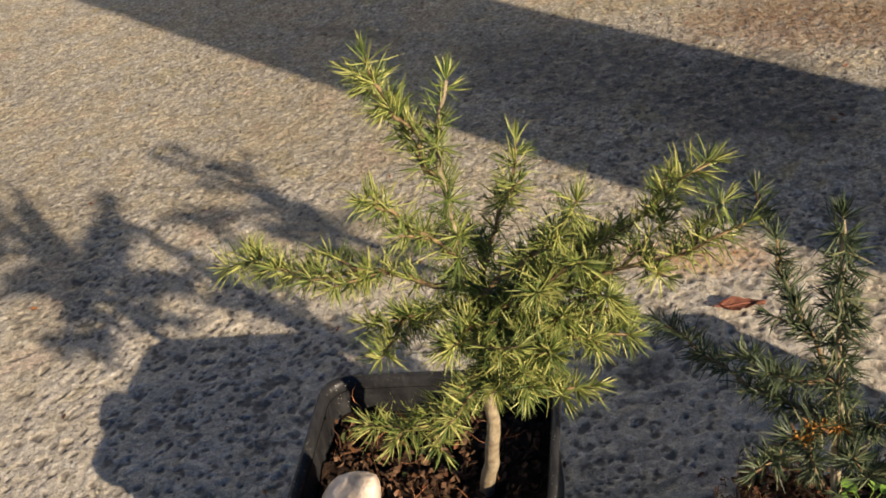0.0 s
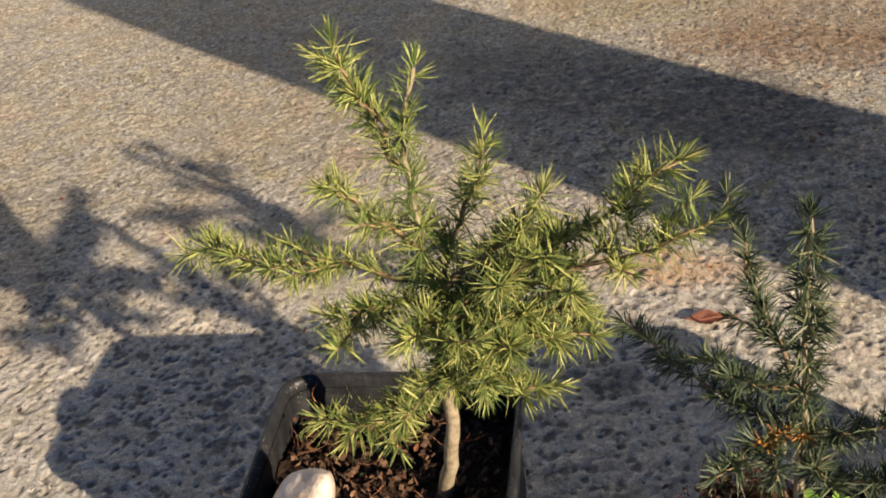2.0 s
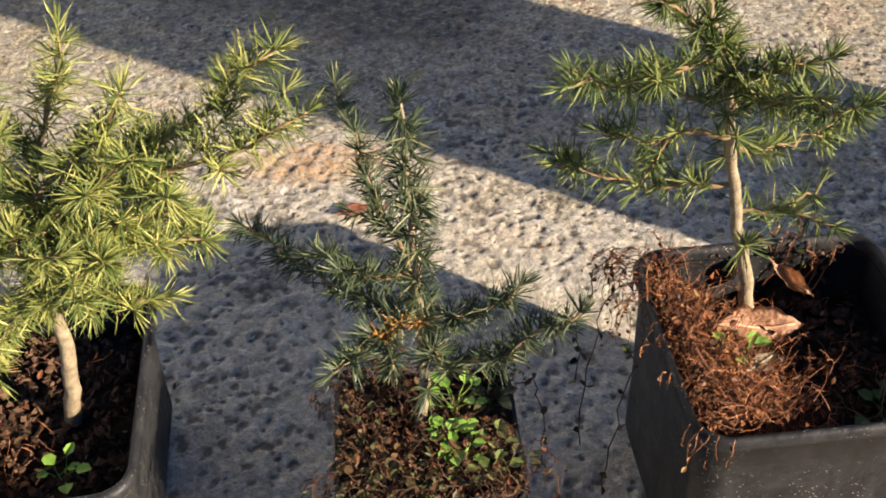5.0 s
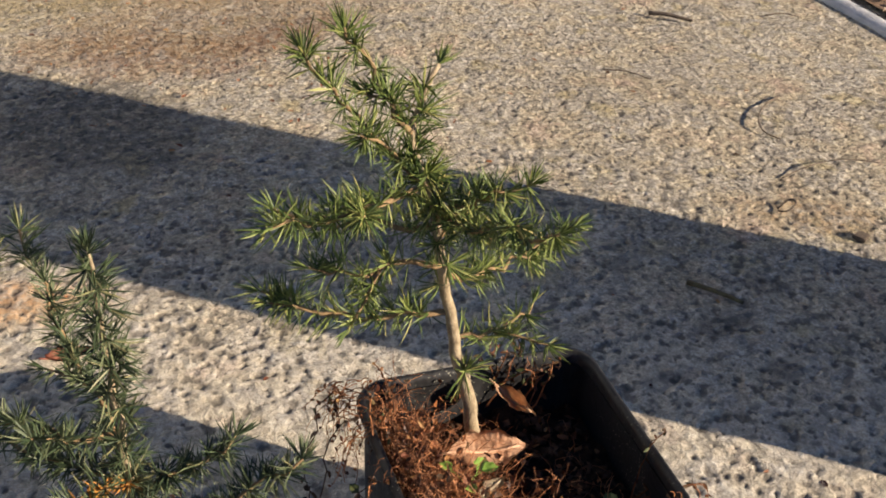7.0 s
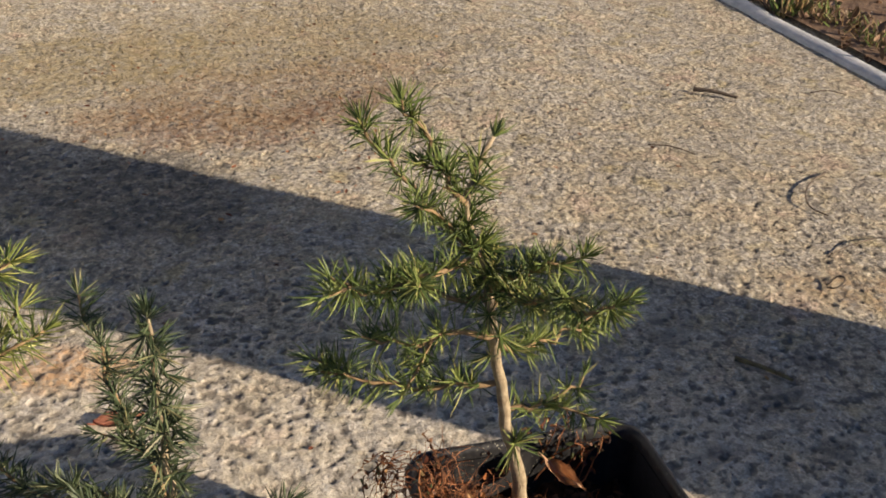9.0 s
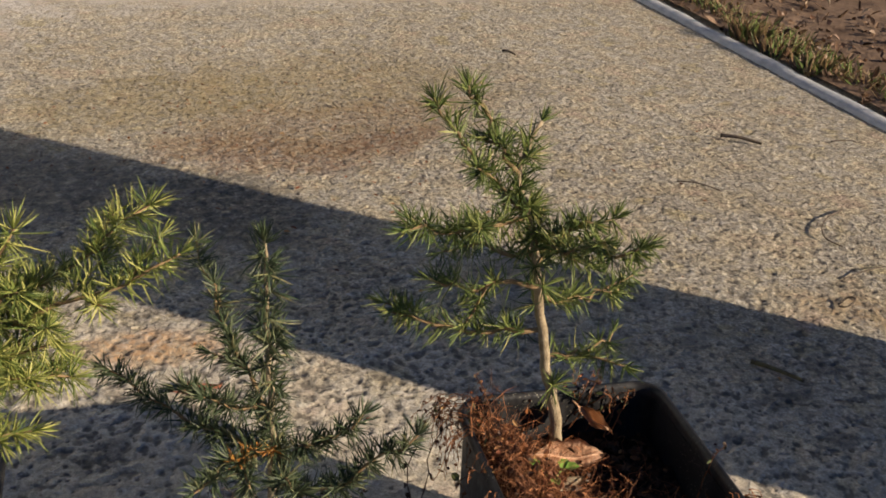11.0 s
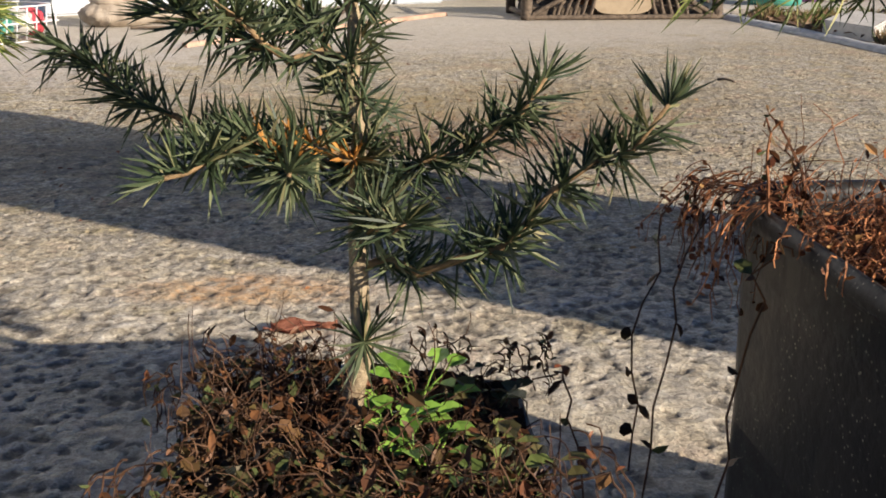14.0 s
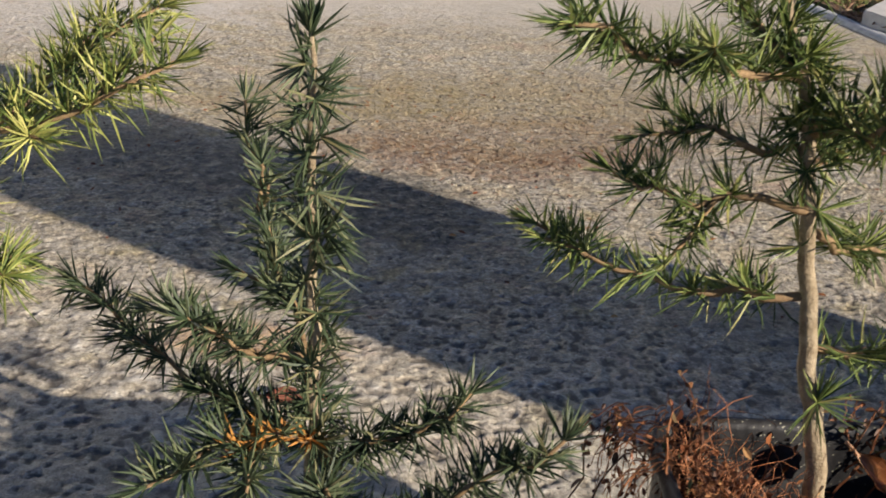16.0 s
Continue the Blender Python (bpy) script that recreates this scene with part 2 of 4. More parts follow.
SHADEWALL = simple("shaded_wall_blue_grey", (0.13, 0.17, 0.22), (0.2, 0.25, 0.31), 12, 0.6, 0.4, 0.0005)
PLASTER = simple("pale_blue_plaster", (0.42, 0.47, 0.52), (0.55, 0.6, 0.65), 20, 0.85, 0.3, 0.001)
WOOD = simple("red_brown_lath", (0.36, 0.2, 0.13), (0.6, 0.43, 0.32), 18, 0.75, 0.3, 0.001)
STICK = simple("brown_green_stalk", (0.07, 0.05, 0.025), (0.2, 0.16, 0.07), 80, 0.8, 0.3, 0.001)
DARKWOOD = simple("weathered_twigs", (0.05, 0.038, 0.028), (0.2, 0.155, 0.11), 60, 0.8, 0.3, 0.001)
TAN = simple("tan_board", (0.32, 0.25, 0.16), (0.42, 0.34, 0.23), 30, 0.7, 0.3, 0.0005)
MAT_ = simple("brown_mat", (0.055, 0.042, 0.032), (0.12, 0.095, 0.075), 200, 0.95, 0.2, 0.002)
TEAL = simple("green_plastic", (0.045, 0.25, 0.185), (0.075, 0.33, 0.255), 5, 0.35, 0.5, 0.0)
EARTH = simple("dry_earth", (0.09, 0.055, 0.034), (0.27, 0.185, 0.12), 7, 0.95, 0.2, 0.01)
SLAB = simple("paving_slab", (0.45, 0.43, 0.39), (0.62, 0.60, 0.55), 30, 0.85, 0.3, 0.001)
PATHM = simple("pale_path", (0.45, 0.41, 0.35), (0.58, 0.54, 0.47), 12, 0.9, 0.3, 0.002)
GRASS = foliage("lawn_blades", ((0.0, (0.16, 0.09, 0.045)), (0.45, (0.3, 0.2, 0.1)), (0.65, (0.13, 0.17, 0.045)), (1.0, (0.2, 0.26, 0.07))))
TERRA = simple("terracotta", (0.3, 0.12, 0.06), (0.45, 0.2, 0.1), 20, 0.8, 0.3, 0.0005)
GREYP = simple("grey_plastic", (0.07, 0.075, 0.085), (0.12, 0.125, 0.14), 10, 0.5, 0.4, 0.0)
LAWNLEAF = foliage("dead_leaves", ((0.0, (0.06, 0.032, 0.02)), (0.5, (0.18, 0.1, 0.06)), (0.85, (0.3, 0.19, 0.12)), (1.0, (0.42, 0.32, 0.22))))
OLIVE = foliage("dull_weed_leaves", ((0.0, (0.05, 0.045, 0.018)), (0.6, (0.1, 0.085, 0.035)), (1.0, (0.17, 0.16, 0.06))))
WIRE = simple("white_wire", (0.7, 0.7, 0.7), (0.8, 0.8, 0.8), 10, 0.4, 0.5, 0.0)
CARVED = simple("carved_stone", (0.27, 0.22, 0.16), (0.46, 0.4, 0.32), 25, 0.85, 0.3, 0.003)
REDC = simple("red_cloth", (0.4, 0.04, 0.06), (0.55, 0.07, 0.09), 20, 0.8, 0.3, 0.0)


# ---------------------------------------------------------------- mesh helpers
def part(name, bm, material, parent=None, label="", smooth=False, kind=""):
    me = bpy.data.meshes.new(name)
    bm.to_mesh(me)
    bm.free()
    if smooth:
        me.polygons.foreach_set("use_smooth", [True] * len(me.polygons))
    me.materials.append(material)
    ob = new(name, me)
    if parent is not None:
        ob.parent = parent
    return tagged(ob, label=label, kind=kind)


def raw(name, verts, faces, material, parent=None, label="", smooth=False, kind=""):
    me = bpy.data.meshes.new(name)
    me.from_pydata(verts, [], faces)
    me.update()
    if smooth:
        me.polygons.foreach_set("use_smooth", [True] * len(me.polygons))
    me.materials.append(material)
    ob = new(name, me)
    if parent is not None:
        ob.parent = parent
    return tagged(ob, label=label, kind=kind)


def thing(name, m, label, category, group="", kind=""):
    ob = new(name)
    ob.empty_display_size = 0.02
    ob.matrix_world = m
    return tagged(ob, label, category, group, kind)


def box(bm, x0, y0, z0, x1, y1, z1, bevel=0.0, m=None):
    g = bmesh.ops.create_cube(bm, size=1.0)
    vs = g["verts"]
    for v in vs:
        v.co = Vector(((x0 + x1) / 2 + v.co.x * (x1 - x0), (y0 + y1) / 2 + v.co.y * (y1 - y0), (z0 + z1) / 2 + v.co.z * (z1 - z0)))
    if bevel:
        es = list({e for v in vs for e in v.link_edges})
        r = bmesh.ops.bevel(bm, geom=es, offset=bevel, segments=2, affect="EDGES")
        vs = r["verts"] + [v for v in vs if v.is_valid]
    if m is not None:
        for v in set(vs):
            if v.is_valid:
                v.co = m @ v.co
    return bm


def tube(verts, faces, pts, radii, sides=6, cap=True):
    """Adds a bent tapered tube to the lists."""
    pts = [Vector(p) for p in pts]
    first = len(verts)
    ref = Vector((0.31, 0.77, 0.55))
    for i, p in enumerate(pts):
        t = (pts[min(i + 1, len(pts) - 1)] - pts[max(i - 1, 0)]).normalized()
        a = t.cross(ref).normalized()
        b = t.cross(a)
        for s in range(sides):
            q = 2 * math.pi * s / sides
            verts.append(p + (a * math.cos(q) + b * math.sin(q)) * radii[i])
    for i in range(len(pts) - 1):
        for s in range(sides):
            k, l = first + i * sides + s, first + i * sides + (s + 1) % sides
            faces.append((k, l, l + sides, k + sides))
    if cap:
        faces.append(tuple(first + s for s in range(sides))[::-1])
        faces.append(tuple(first + (len(pts) - 1) * sides + s for s in range(sides)))


def needle(verts, faces, p, d, length, w, rng):
    """One needle: a three-sided blade that thins to its tip, a little bent."""
    d = d.normalized()
    a = d.orthogonal().normalized()
    a.rotate(Matrix.Rotation(rng.uniform(0, 6.28), 3, d))
    b = d.cross(a)
    bend = a * length * rng.uniform(-0.07, 0.07)
    i = len(verts)
    mid, tip = p + d * length * 0.55 + bend, p + d * length
    for c, r in ((p, w * 0.7), (mid, w)):
        for q in (0, 2.09, 4.19):
            verts.append(c + (a * math.cos(q) + b * math.sin(q)) * r)
    verts.append(tip)
    for s in range(3):
        n = (s + 1) % 3
        faces.append((i + s, i + n, i + 3 + n, i + 3 + s))
        faces.append((i + 3 + s, i + 3 + n, i + 6))


def bow(a, b, sag, steps, rng, wob=0.004):
    """Points from a to b, bowed down (sag > 0) or up, slightly crooked."""
    a, b = Vector(a), Vector(b)
    out = []
    for i in range(steps + 1):
        t = i / steps
        p = a.lerp(b, t)
        p.z -= sag * 4 * t * (1 - t)
        if 0 < i < steps:
            p += Vector((rng.uniform(-wob, wob), rng.uniform(-wob, wob), rng.uniform(-wob, wob)))
        out.append(p)
    return out


def at_len(pts, t):
    """The place and direction a share t along a line of points."""
    k = t * (len(pts) - 1)
    i = min(int(k), len(pts) - 2)
    return pts[i].lerp(pts[i + 1], k - i), (pts[i + 1] - pts[i]).normalized()


def clothe(verts, faces, pts, length, rng, per_m=1500, start=0.12, w=0.00045, flat=0.0, tip=12, lean=(0.1, 0.8)):
    """Needles round a shoot in small fans on spurs, slanting towards its tip, with a brush at the end."""
    total = sum((pts[i + 1] - pts[i]).length for i in range(len(pts) - 1))
    fan = 4
    for _ in range(int(total * per_m / fan) + 1):
        p, d = at_len(pts, start + (1 - start) * rng.random())
        a = d.orthogonal().normalized()
        a.rotate(Matrix.Rotation(rng.uniform(0, 6.283), 3, d))
        if flat and a.z < 0 and rng.random() < flat:
            a.z = -a.z
        k = rng.uniform(0.65, 1.1)
        axis = d * rng.uniform(*lean) + a
        for _ in range(fan):
            needle(verts, faces, p, axis.normalized() + somewhere(rng) * 0.62, length * k * rng.uniform(0.75, 1.05), w, rng)
    p, d = pts[-1], (pts[-1] - pts[-2]).normalized()
    for _ in range(tip):
        a = d.orthogonal().normalized()
        a.rotate(Matrix.Rotation(rng.uniform(0, 6.283), 3, d))
        needle(verts, faces, p, d + a * rng.uniform(0.0, 0.75), length * rng.uniform(0.5, 0.85), w, rng)


def tuft(verts, faces, p, d, length, rng, count=26, w=0.0005):
    """A rosette of needles on a short spur."""
    d = Vector(d).normalized()
    for _ in range(count):
        a = d.orthogonal().normalized()
        a.rotate(Matrix.Rotation(rng.uniform(0, 6.283), 3, d))
        needle(verts, faces, p, d * rng.uniform(0.15, 1.0) + a, length * rng.uniform(0.7, 1.1), w, rng)


def somewhere(rng):
    return Vector((rng.uniform(-1, 1), rng.uniform(-1, 1), rng.uniform(-1, 1)))


def conifer(name, stem, radii, branches, tufts, needles, length, label, seed, per_m=1500, stem_bare=0.4, stem_per_m=900, dead=0, inner=None, spurs=2.0, thick=0.00045, whorl=0.0):
    """A cedar seedling: a stem through the given points and branches (share up the stem, tip, sag, density, side shoots)."""
    rng = random.Random(seed)
    root = thing(name, Matrix.Translation(stem[0]), label, "tree seedling", "potted cedars")
    inv = Vector(stem[0])
    sp = []
    for i in range(len(stem) - 1):
        for s in range(5):
            sp.append(Vector(stem[i]).lerp(Vector(stem[i + 1]), s / 5) - inv)
    sp.append(Vector(stem[-1]) - inv)
    for _ in range(2):
        sp = [sp[0]] + [(sp[i - 1] + sp[i] * 2 + sp[i + 1]) / 4 for i in range(1, len(sp) - 1)] + [sp[-1]]
    sp = [p + Vector((rng.uniform(-1, 1), rng.uniform(-1, 1), 0)) * (0.0012 if 0 < i < len(sp) - 1 else 0) for i, p in enumerate(sp)]
    n = len(sp)
    rad = [radii[0] + (radii[1] - radii[0]) * (i / (n - 1)) ** 0.8 for i in range(n)]
    rad[0] *= 1.25
    v, f = [], []
    tube(v, f, sp, rad, 9)
    raw("stem", v, f, BARK, root, smooth=True)
    v, f = [], []
    clothe(v, f, sp[int(n * stem_bare):], length, rng, stem_per_m, 0.0, thick, tip=26)
    if whorl:
        up, turn = stem_bare, 0.0
        while up < 0.97:
            p, _ = at_len(sp, up)
            d = Vector((math.cos(turn), math.sin(turn), rng.uniform(0.1, 0.5)))
            tuft(v, f, p + d * 0.003, d, length * rng.uniform(0.85, 1.1), rng, 17, thick)
            up, turn = up + whorl * rng.uniform(0.7, 1.3), turn + 2.4
    for at, d, count in tufts:
        p, _ = at_len(sp, at)
        tuft(v, f, p + Vector(d).normalized() * 0.004, d, length, rng, count, thick)
    raw("needles", v, f, inner or needles, root, kind="stuff")
    for at, tip, sag, dens, side in branches:
        p0, _ = at_len(sp, at)
        pts = bow(p0, Vector(tip) - inv, sag, 9, rng)
        v, f = [], []
        r0 = radii[0] * 0.3
        tube(v, f, pts, [r0 * (1 - 0.75 * i / 9) + 0.0004 for i in range(10)], 6)
        nv, nf, shoots = [], [], []
        clothe(nv, nf, pts, length, rng, per_m * dens, 0.07, thick, 0.35)
        for s in range(side):
            t = 0.25 + 0.6 * (s + rng.random()) / max(side, 1)
            p, d = at_len(pts, t)
            a = d.cross(Vector((0, 0, 1))).normalized() * (1 if s % 2 else -1)
            e = p + (d * 1.0 + a * rng.uniform(0.5, 0.95) + Vector((0, 0, rng.uniform(-0.25, 0.4)))).normalized() * rng.uniform(0.014, 0.042)
            shoots.append(bow(p, e, 0.0, 4, rng, 0.001))
            clothe(nv, nf, shoots[-1], length * 0.85, rng, per_m * dens, 0.2, thick, tip=8)
        for s in range(int(dens * spurs)):
            p, d = at_len(pts, rng.uniform(0.2, 0.9))
            tuft(nv, nf, p, d * 0.3 + Vector((rng.uniform(-1, 1), rng.uniform(-1, 1), rng.uniform(-0.2, 1.0))), length, rng, 16, thick)
        br = raw("branch", v, f, TWIGBARK, root, smooth=True)
        raw("needles", nv, nf, needles, br, kind="stuff")
        if dead and abs(at - dead) < 1e-6:
            dv, df = [], []
            for s in range(110):
                p, d = at_len(pts, rng.uniform(0.05, 0.5))
                needle(dv, df, p, d * 1.3 + somewhere(rng) + Vector((0, 0, 0.5)), length * rng.uniform(0.35, 0.7), 0.0006, rng)
            raw("dead_needles", dv, df, RUST, br, "orange dead needles", kind="stuff")
        for line in shoots:
            v, f = [], []
            tube(v, f, line, [0.0012, 0.0011, 0.001, 0.0008, 0.0006], 5)
            raw("shoot", v, f, TWIGBARK, br, smooth=True)
    return root


# ---------------------------------------------------------------- ground
def kerb_x(y):
    """The inner edge of the kerb at y."""
    return 1.36 + (y - 0.6) * 0.031


def lattice(rng, x, y, cell):
    """Smooth random heights over the grid x by y, with lumps of about the given size."""
    ix, iy = (x - x[0]) / cell, (y - y[0]) / cell
    g = rng.random((int(ix[-1]) + 3, int(iy[-1]) + 3))
    i, j = ix.astype(int), iy.astype(int)
    u, v = (ix - i)[:, None], (iy - j)[None, :]
    u, v = u * u * (3 - 2 * u), v * v * (3 - 2 * v)
    a, b = g[i][:, j], g[i + 1][:, j]
    c, d = g[i][:, j + 1], g[i + 1][:, j + 1]
    return (a * (1 - u) + b * u) * (1 - v) + (c * (1 - u) + d * u) * v - 0.5


def build_ground():
    """One sheet to the horizon; its middle carries the pits and the coarse sand of the worn surface."""
    rng = np.random.default_rng(3)
    fx = np.concatenate([np.arange(-1.2, -0.75, 0.005), np.arange(-0.75, 1.0, 0.0023), np.arange(1.0, 1.8, 0.005)])
    fy = np.concatenate([np.arange(-0.3, 0.95, 0.0023), np.arange(0.95, 1.9, 0.005)])
    z = 0.0012 * lattice(rng, fx, fy, 0.035) + 0.0012 * lattice(rng, fx, fy, 0.012) + 0.0016 * lattice(rng, fx, fy, 0.0066) + 0.004 * lattice(rng, fx, fy, 0.3)
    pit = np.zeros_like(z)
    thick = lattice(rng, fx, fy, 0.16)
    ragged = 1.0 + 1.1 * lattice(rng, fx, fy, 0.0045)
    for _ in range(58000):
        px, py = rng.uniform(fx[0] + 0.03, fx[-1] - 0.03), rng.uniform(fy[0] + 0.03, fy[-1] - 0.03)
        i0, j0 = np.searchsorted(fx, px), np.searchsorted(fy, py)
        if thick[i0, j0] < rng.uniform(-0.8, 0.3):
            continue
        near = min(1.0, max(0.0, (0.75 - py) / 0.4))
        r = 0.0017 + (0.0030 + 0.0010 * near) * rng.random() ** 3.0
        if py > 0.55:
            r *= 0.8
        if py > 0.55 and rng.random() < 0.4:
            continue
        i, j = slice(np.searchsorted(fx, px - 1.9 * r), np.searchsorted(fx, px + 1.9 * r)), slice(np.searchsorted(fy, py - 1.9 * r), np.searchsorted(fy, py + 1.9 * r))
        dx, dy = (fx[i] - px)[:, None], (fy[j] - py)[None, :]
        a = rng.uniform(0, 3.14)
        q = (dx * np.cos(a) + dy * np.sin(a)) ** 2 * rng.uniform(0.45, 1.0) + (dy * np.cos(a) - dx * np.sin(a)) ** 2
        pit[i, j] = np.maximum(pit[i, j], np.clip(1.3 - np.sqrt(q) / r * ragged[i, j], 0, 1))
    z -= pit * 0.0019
    # lay the rim of the fine part level with the rest
    ex = np.clip(np.minimum(fx - fx[0], fx[-1] - fx) / 0.08, 0, 1)[:, None] * np.clip(np.minimum(fy - fy[0], fy[-1] - fy) / 0.08, 0, 1)[None, :]
    z *= ex
    xs = np.concatenate([[-60, -20, -8, -4, -2, -1.4], fx, [2.2, 2.6, 3, 5, 9, 20, 60]])
    ys = np.concatenate([[-60, -20, -8, -4, -2, -0.8], fy, [2.2, 2.6, 3, 5, 9, 20, 60]])
    zz = np.zeros((len(xs), len(ys)))
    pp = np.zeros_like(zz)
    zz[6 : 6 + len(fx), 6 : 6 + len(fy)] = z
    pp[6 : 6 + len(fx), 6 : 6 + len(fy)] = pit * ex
    gx, gy = np.meshgrid(xs, ys, indexing="ij")
    co = np.stack([gx, gy, zz], -1).reshape(-1, 3)
    nx, ny = len(xs), len(ys)
    idx = np.arange(nx * ny).reshape(nx, ny)
    quad = np.stack([idx[:-1, :-1], idx[1:, :-1], idx[1:, 1:], idx[:-1, 1:]], -1).reshape(-1, 4)
    me = bpy.data.meshes.new("ground")
    me.vertices.add(len(co))
    me.vertices.foreach_set("co", co.ravel())
    me.loops.add(quad.size)
    me.loops.foreach_set("vertex_index", quad.ravel().astype(np.int32))
    me.polygons.add(len(quad))
    me.polygons.foreach_set("loop_start", np.arange(0, quad.size, 4, dtype=np.int32))
    me.polygons.foreach_set("use_smooth", np.ones(len(quad), dtype=bool))
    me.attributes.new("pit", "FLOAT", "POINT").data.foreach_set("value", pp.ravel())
    me.update()
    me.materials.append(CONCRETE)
    tagged(new("ground", me), "rough weathered grey concrete patio with small pits", "ground", kind="structure")


build_ground()


def build_lawn():
    # a bed of dry earth and thin grass beyond the kerb
    bm = bmesh.new()
    rng = random.Random(5)
    ny, nx = 40, 40
    rows = []
    for j in range(ny + 1):
        y = -2.6 + (2.53 + 2.6) * j / ny
        x0 = kerb_x(y) + 0.06
        row = []
        for i in range(nx + 1):
            x = x0 + 4.5 * (i / nx) ** 1.3
            z = 0.009 + 0.006 * noise.noise(Vector((x * 3, y * 3, 0))) + 0.004 * noise.noise(Vector((x * 14, y * 14, 2)))
            row.append(bm.verts.new((x, y, z)))
        rows.append(row)
    for j in range(ny):
        for i in range(nx):
            bm.faces.new((rows[j][i], rows[j][i + 1], rows[j + 1][i + 1], rows[j + 1][i]))
    bed = part("lawn", bm, EARTH, smooth=True)
    tagged(bed, "bare brown earth with thin dry grass", "lawn", kind="structure")
    v, f = [], []
    for _ in range(60000):
        y = rng.uniform(-0.6, 2.53)
        x = kerb_x(y) + 0.1 + 3.2 * rng.random() ** 1.25
        edge = (x - kerb_x(y)) < 0.2 or y > 2.35
        dens = noise.noise(Vector((x * 2.2, y * 2.2, 7))) + 0.6 * noise.noise(Vector((x * 9, y * 9, 3))) + (0.45 if edge else -0.3)
        if dens < 0.02:
            continue
        h = rng.uniform(0.012, 0.04) * (1.1 if edge else 0.7)
        needle(v, f, Vector((x, y, 0.004)), Vector((rng.uniform(-0.9, 0.9), rng.uniform(-0.9, 0.9), 0.7)), h, 0.0016, rng)
    tagged(raw("grass", v, f, GRASS, kind="stuff"), "short dry and green grass blades", "grass")


build_lawn()


def build_kerb():
    bm = bmesh.new()
    a = Vector((kerb_x(-2.8), -2.8, 0))
    b = Vector((kerb_x(2.56), 2.56, 0))
    d = (b - a).normalized()
    n = Vector((d.y, -d.x, 0))
    prof = [(0, -0.02), (0.0, 0.005), (0.006, 0.009), (0.014, 0.012), (0.028, 0.012), (0.036, 0.007), (0.039, -0.02)]
    steps = 60
    ring = []
    for i in range(steps + 1):
        p = a.lerp(b, i / steps)
        w = 0.003 * noise.noise(Vector((i * 0.7, 0, 0)))
        ring.append([bm.verts.new(p + n * (o + w) + Vector((0, 0, z + w))) for o, z in prof])
    for i in range(steps):
        for k in range(len(prof) - 1):
            bm.faces.new((ring[i][k], ring[i][k + 1], ring[i + 1][k + 1], ring[i + 1][k]))
    ob = part("kerb", bm, KERB, smooth=True)
    tagged(ob, "narrow rounded grey concrete kerb beside the lawn", "kerb", kind="structure")


build_kerb()


def build_path():
    bm = bmesh.new()
    box(bm, 0.0, 0.0, -0.03, 9.0, 1.1, 0.02, 0.006, Matrix.Translation((1.46, 2.62, 0)) @ Matrix.Rotation(radians(-23), 4, "Z"))
    ob = part("path", bm, PATHM)
    tagged(ob, "pale concrete path behind the lawn", "path", kind="structure")


build_path()


# ---------------------------------------------------------------- an unseen post, added to throw the band of shade
def build_post():
    """A broad plain post, added out of view; its shade lies between two lines, at the distances near and far across the
    sun's way.
    """
    near, far, back = 0.385, 0.74, 1.0
    half = (far - near) / 2
    bm = bmesh.new()
    box(bm, -0.12, -half, 0, 0.12, half, 3.4, 0.004)
    root = part("wall_post", bm, PLASTER)
    root.matrix_world = Matrix.Translation(ACROSS * (near + far) / 2 - AWAY * back) @ Matrix.Rotation(math.atan2(AWAY.y, AWAY.x), 4, "Z")
    tagged(root, "plain unseen post added to throw the band of shade", "post", kind="structure")


build_post()


# ---------------------------------------------------------------- pots
def rounded(side, r, n=5):
    """A square with round corners, as points."""
    out = []
    h = side / 2 - r
    for k, (sx, sy) in enumerate(((1, 1), (-1, 1), (-1, -1), (1, -1))):
        for i in range(n + 1):
            a = math.pi / 2 * (k + i / n)
            out.append((sx * h + r * math.cos(a), sy * h + r * math.sin(a)))
    return out


def loft(bm, rings, close_last=True):
    vr = [[bm.verts.new((x, y, z)) for x, y in pts] for pts, z in rings]
    n = len(vr[0])
    for a, b in zip(vr, vr[1:]):
        for i in range(n):
            bm.faces.new((a[i], a[(i + 1) % n], b[(i + 1) % n], b[i]))
    if close_last:
        bm.faces.new(vr[-1])
    return vr


def pot(x, y, turn, side, height, label, taper=0.9):
    root = thing("plant_pot", pose(x, y, 0, 0, 0, turn), label, "plant pot", "pots on the patio")
    s = side
    bm = bmesh.new()
    r = s * 0.11
    base = s * taper
    lip = s * 0.055
    rings = [(rounded(base - 0.01, r * 0.8), 0.0), (rounded(base, r * 0.85), 0.006)]
    for k in range(1, 6):
        t = k / 5
        rings.append((rounded(base + (s * 0.945 - base) * t, r * (0.85 + 0.1 * t)), 0.006 + (height - lip - 0.006) * t))
    rings += [(rounded(s * 0.948, r), height - lip)]
    wall_t = 0.0025
    inner = [(rounded(s * 0.945 - 2 * wall_t, r * 0.93), height - lip), (rounded(base + 0.004, r * 0.8), 0.014)]
    loft(bm, [(rounded(base * 0.5, r * 0.4), 0.0)] + rings, False)
    loft(bm, [(p, z) for p, z in inner])
    part("body", bm, PLASTIC, root, smooth=True)
    bm = bmesh.new()
    loft(bm, [(rounded(s * 0.946, r), height - lip - 0.001), (rounded(s * 0.992, r * 1.05), height - lip), (rounded(s, r * 1.08), height - lip + 0.003),
              (rounded(s, r * 1.08), height - 0.004), (rounded(s - 0.004, r * 1.05), height), (rounded(s - 0.009, r), height - 0.0005),
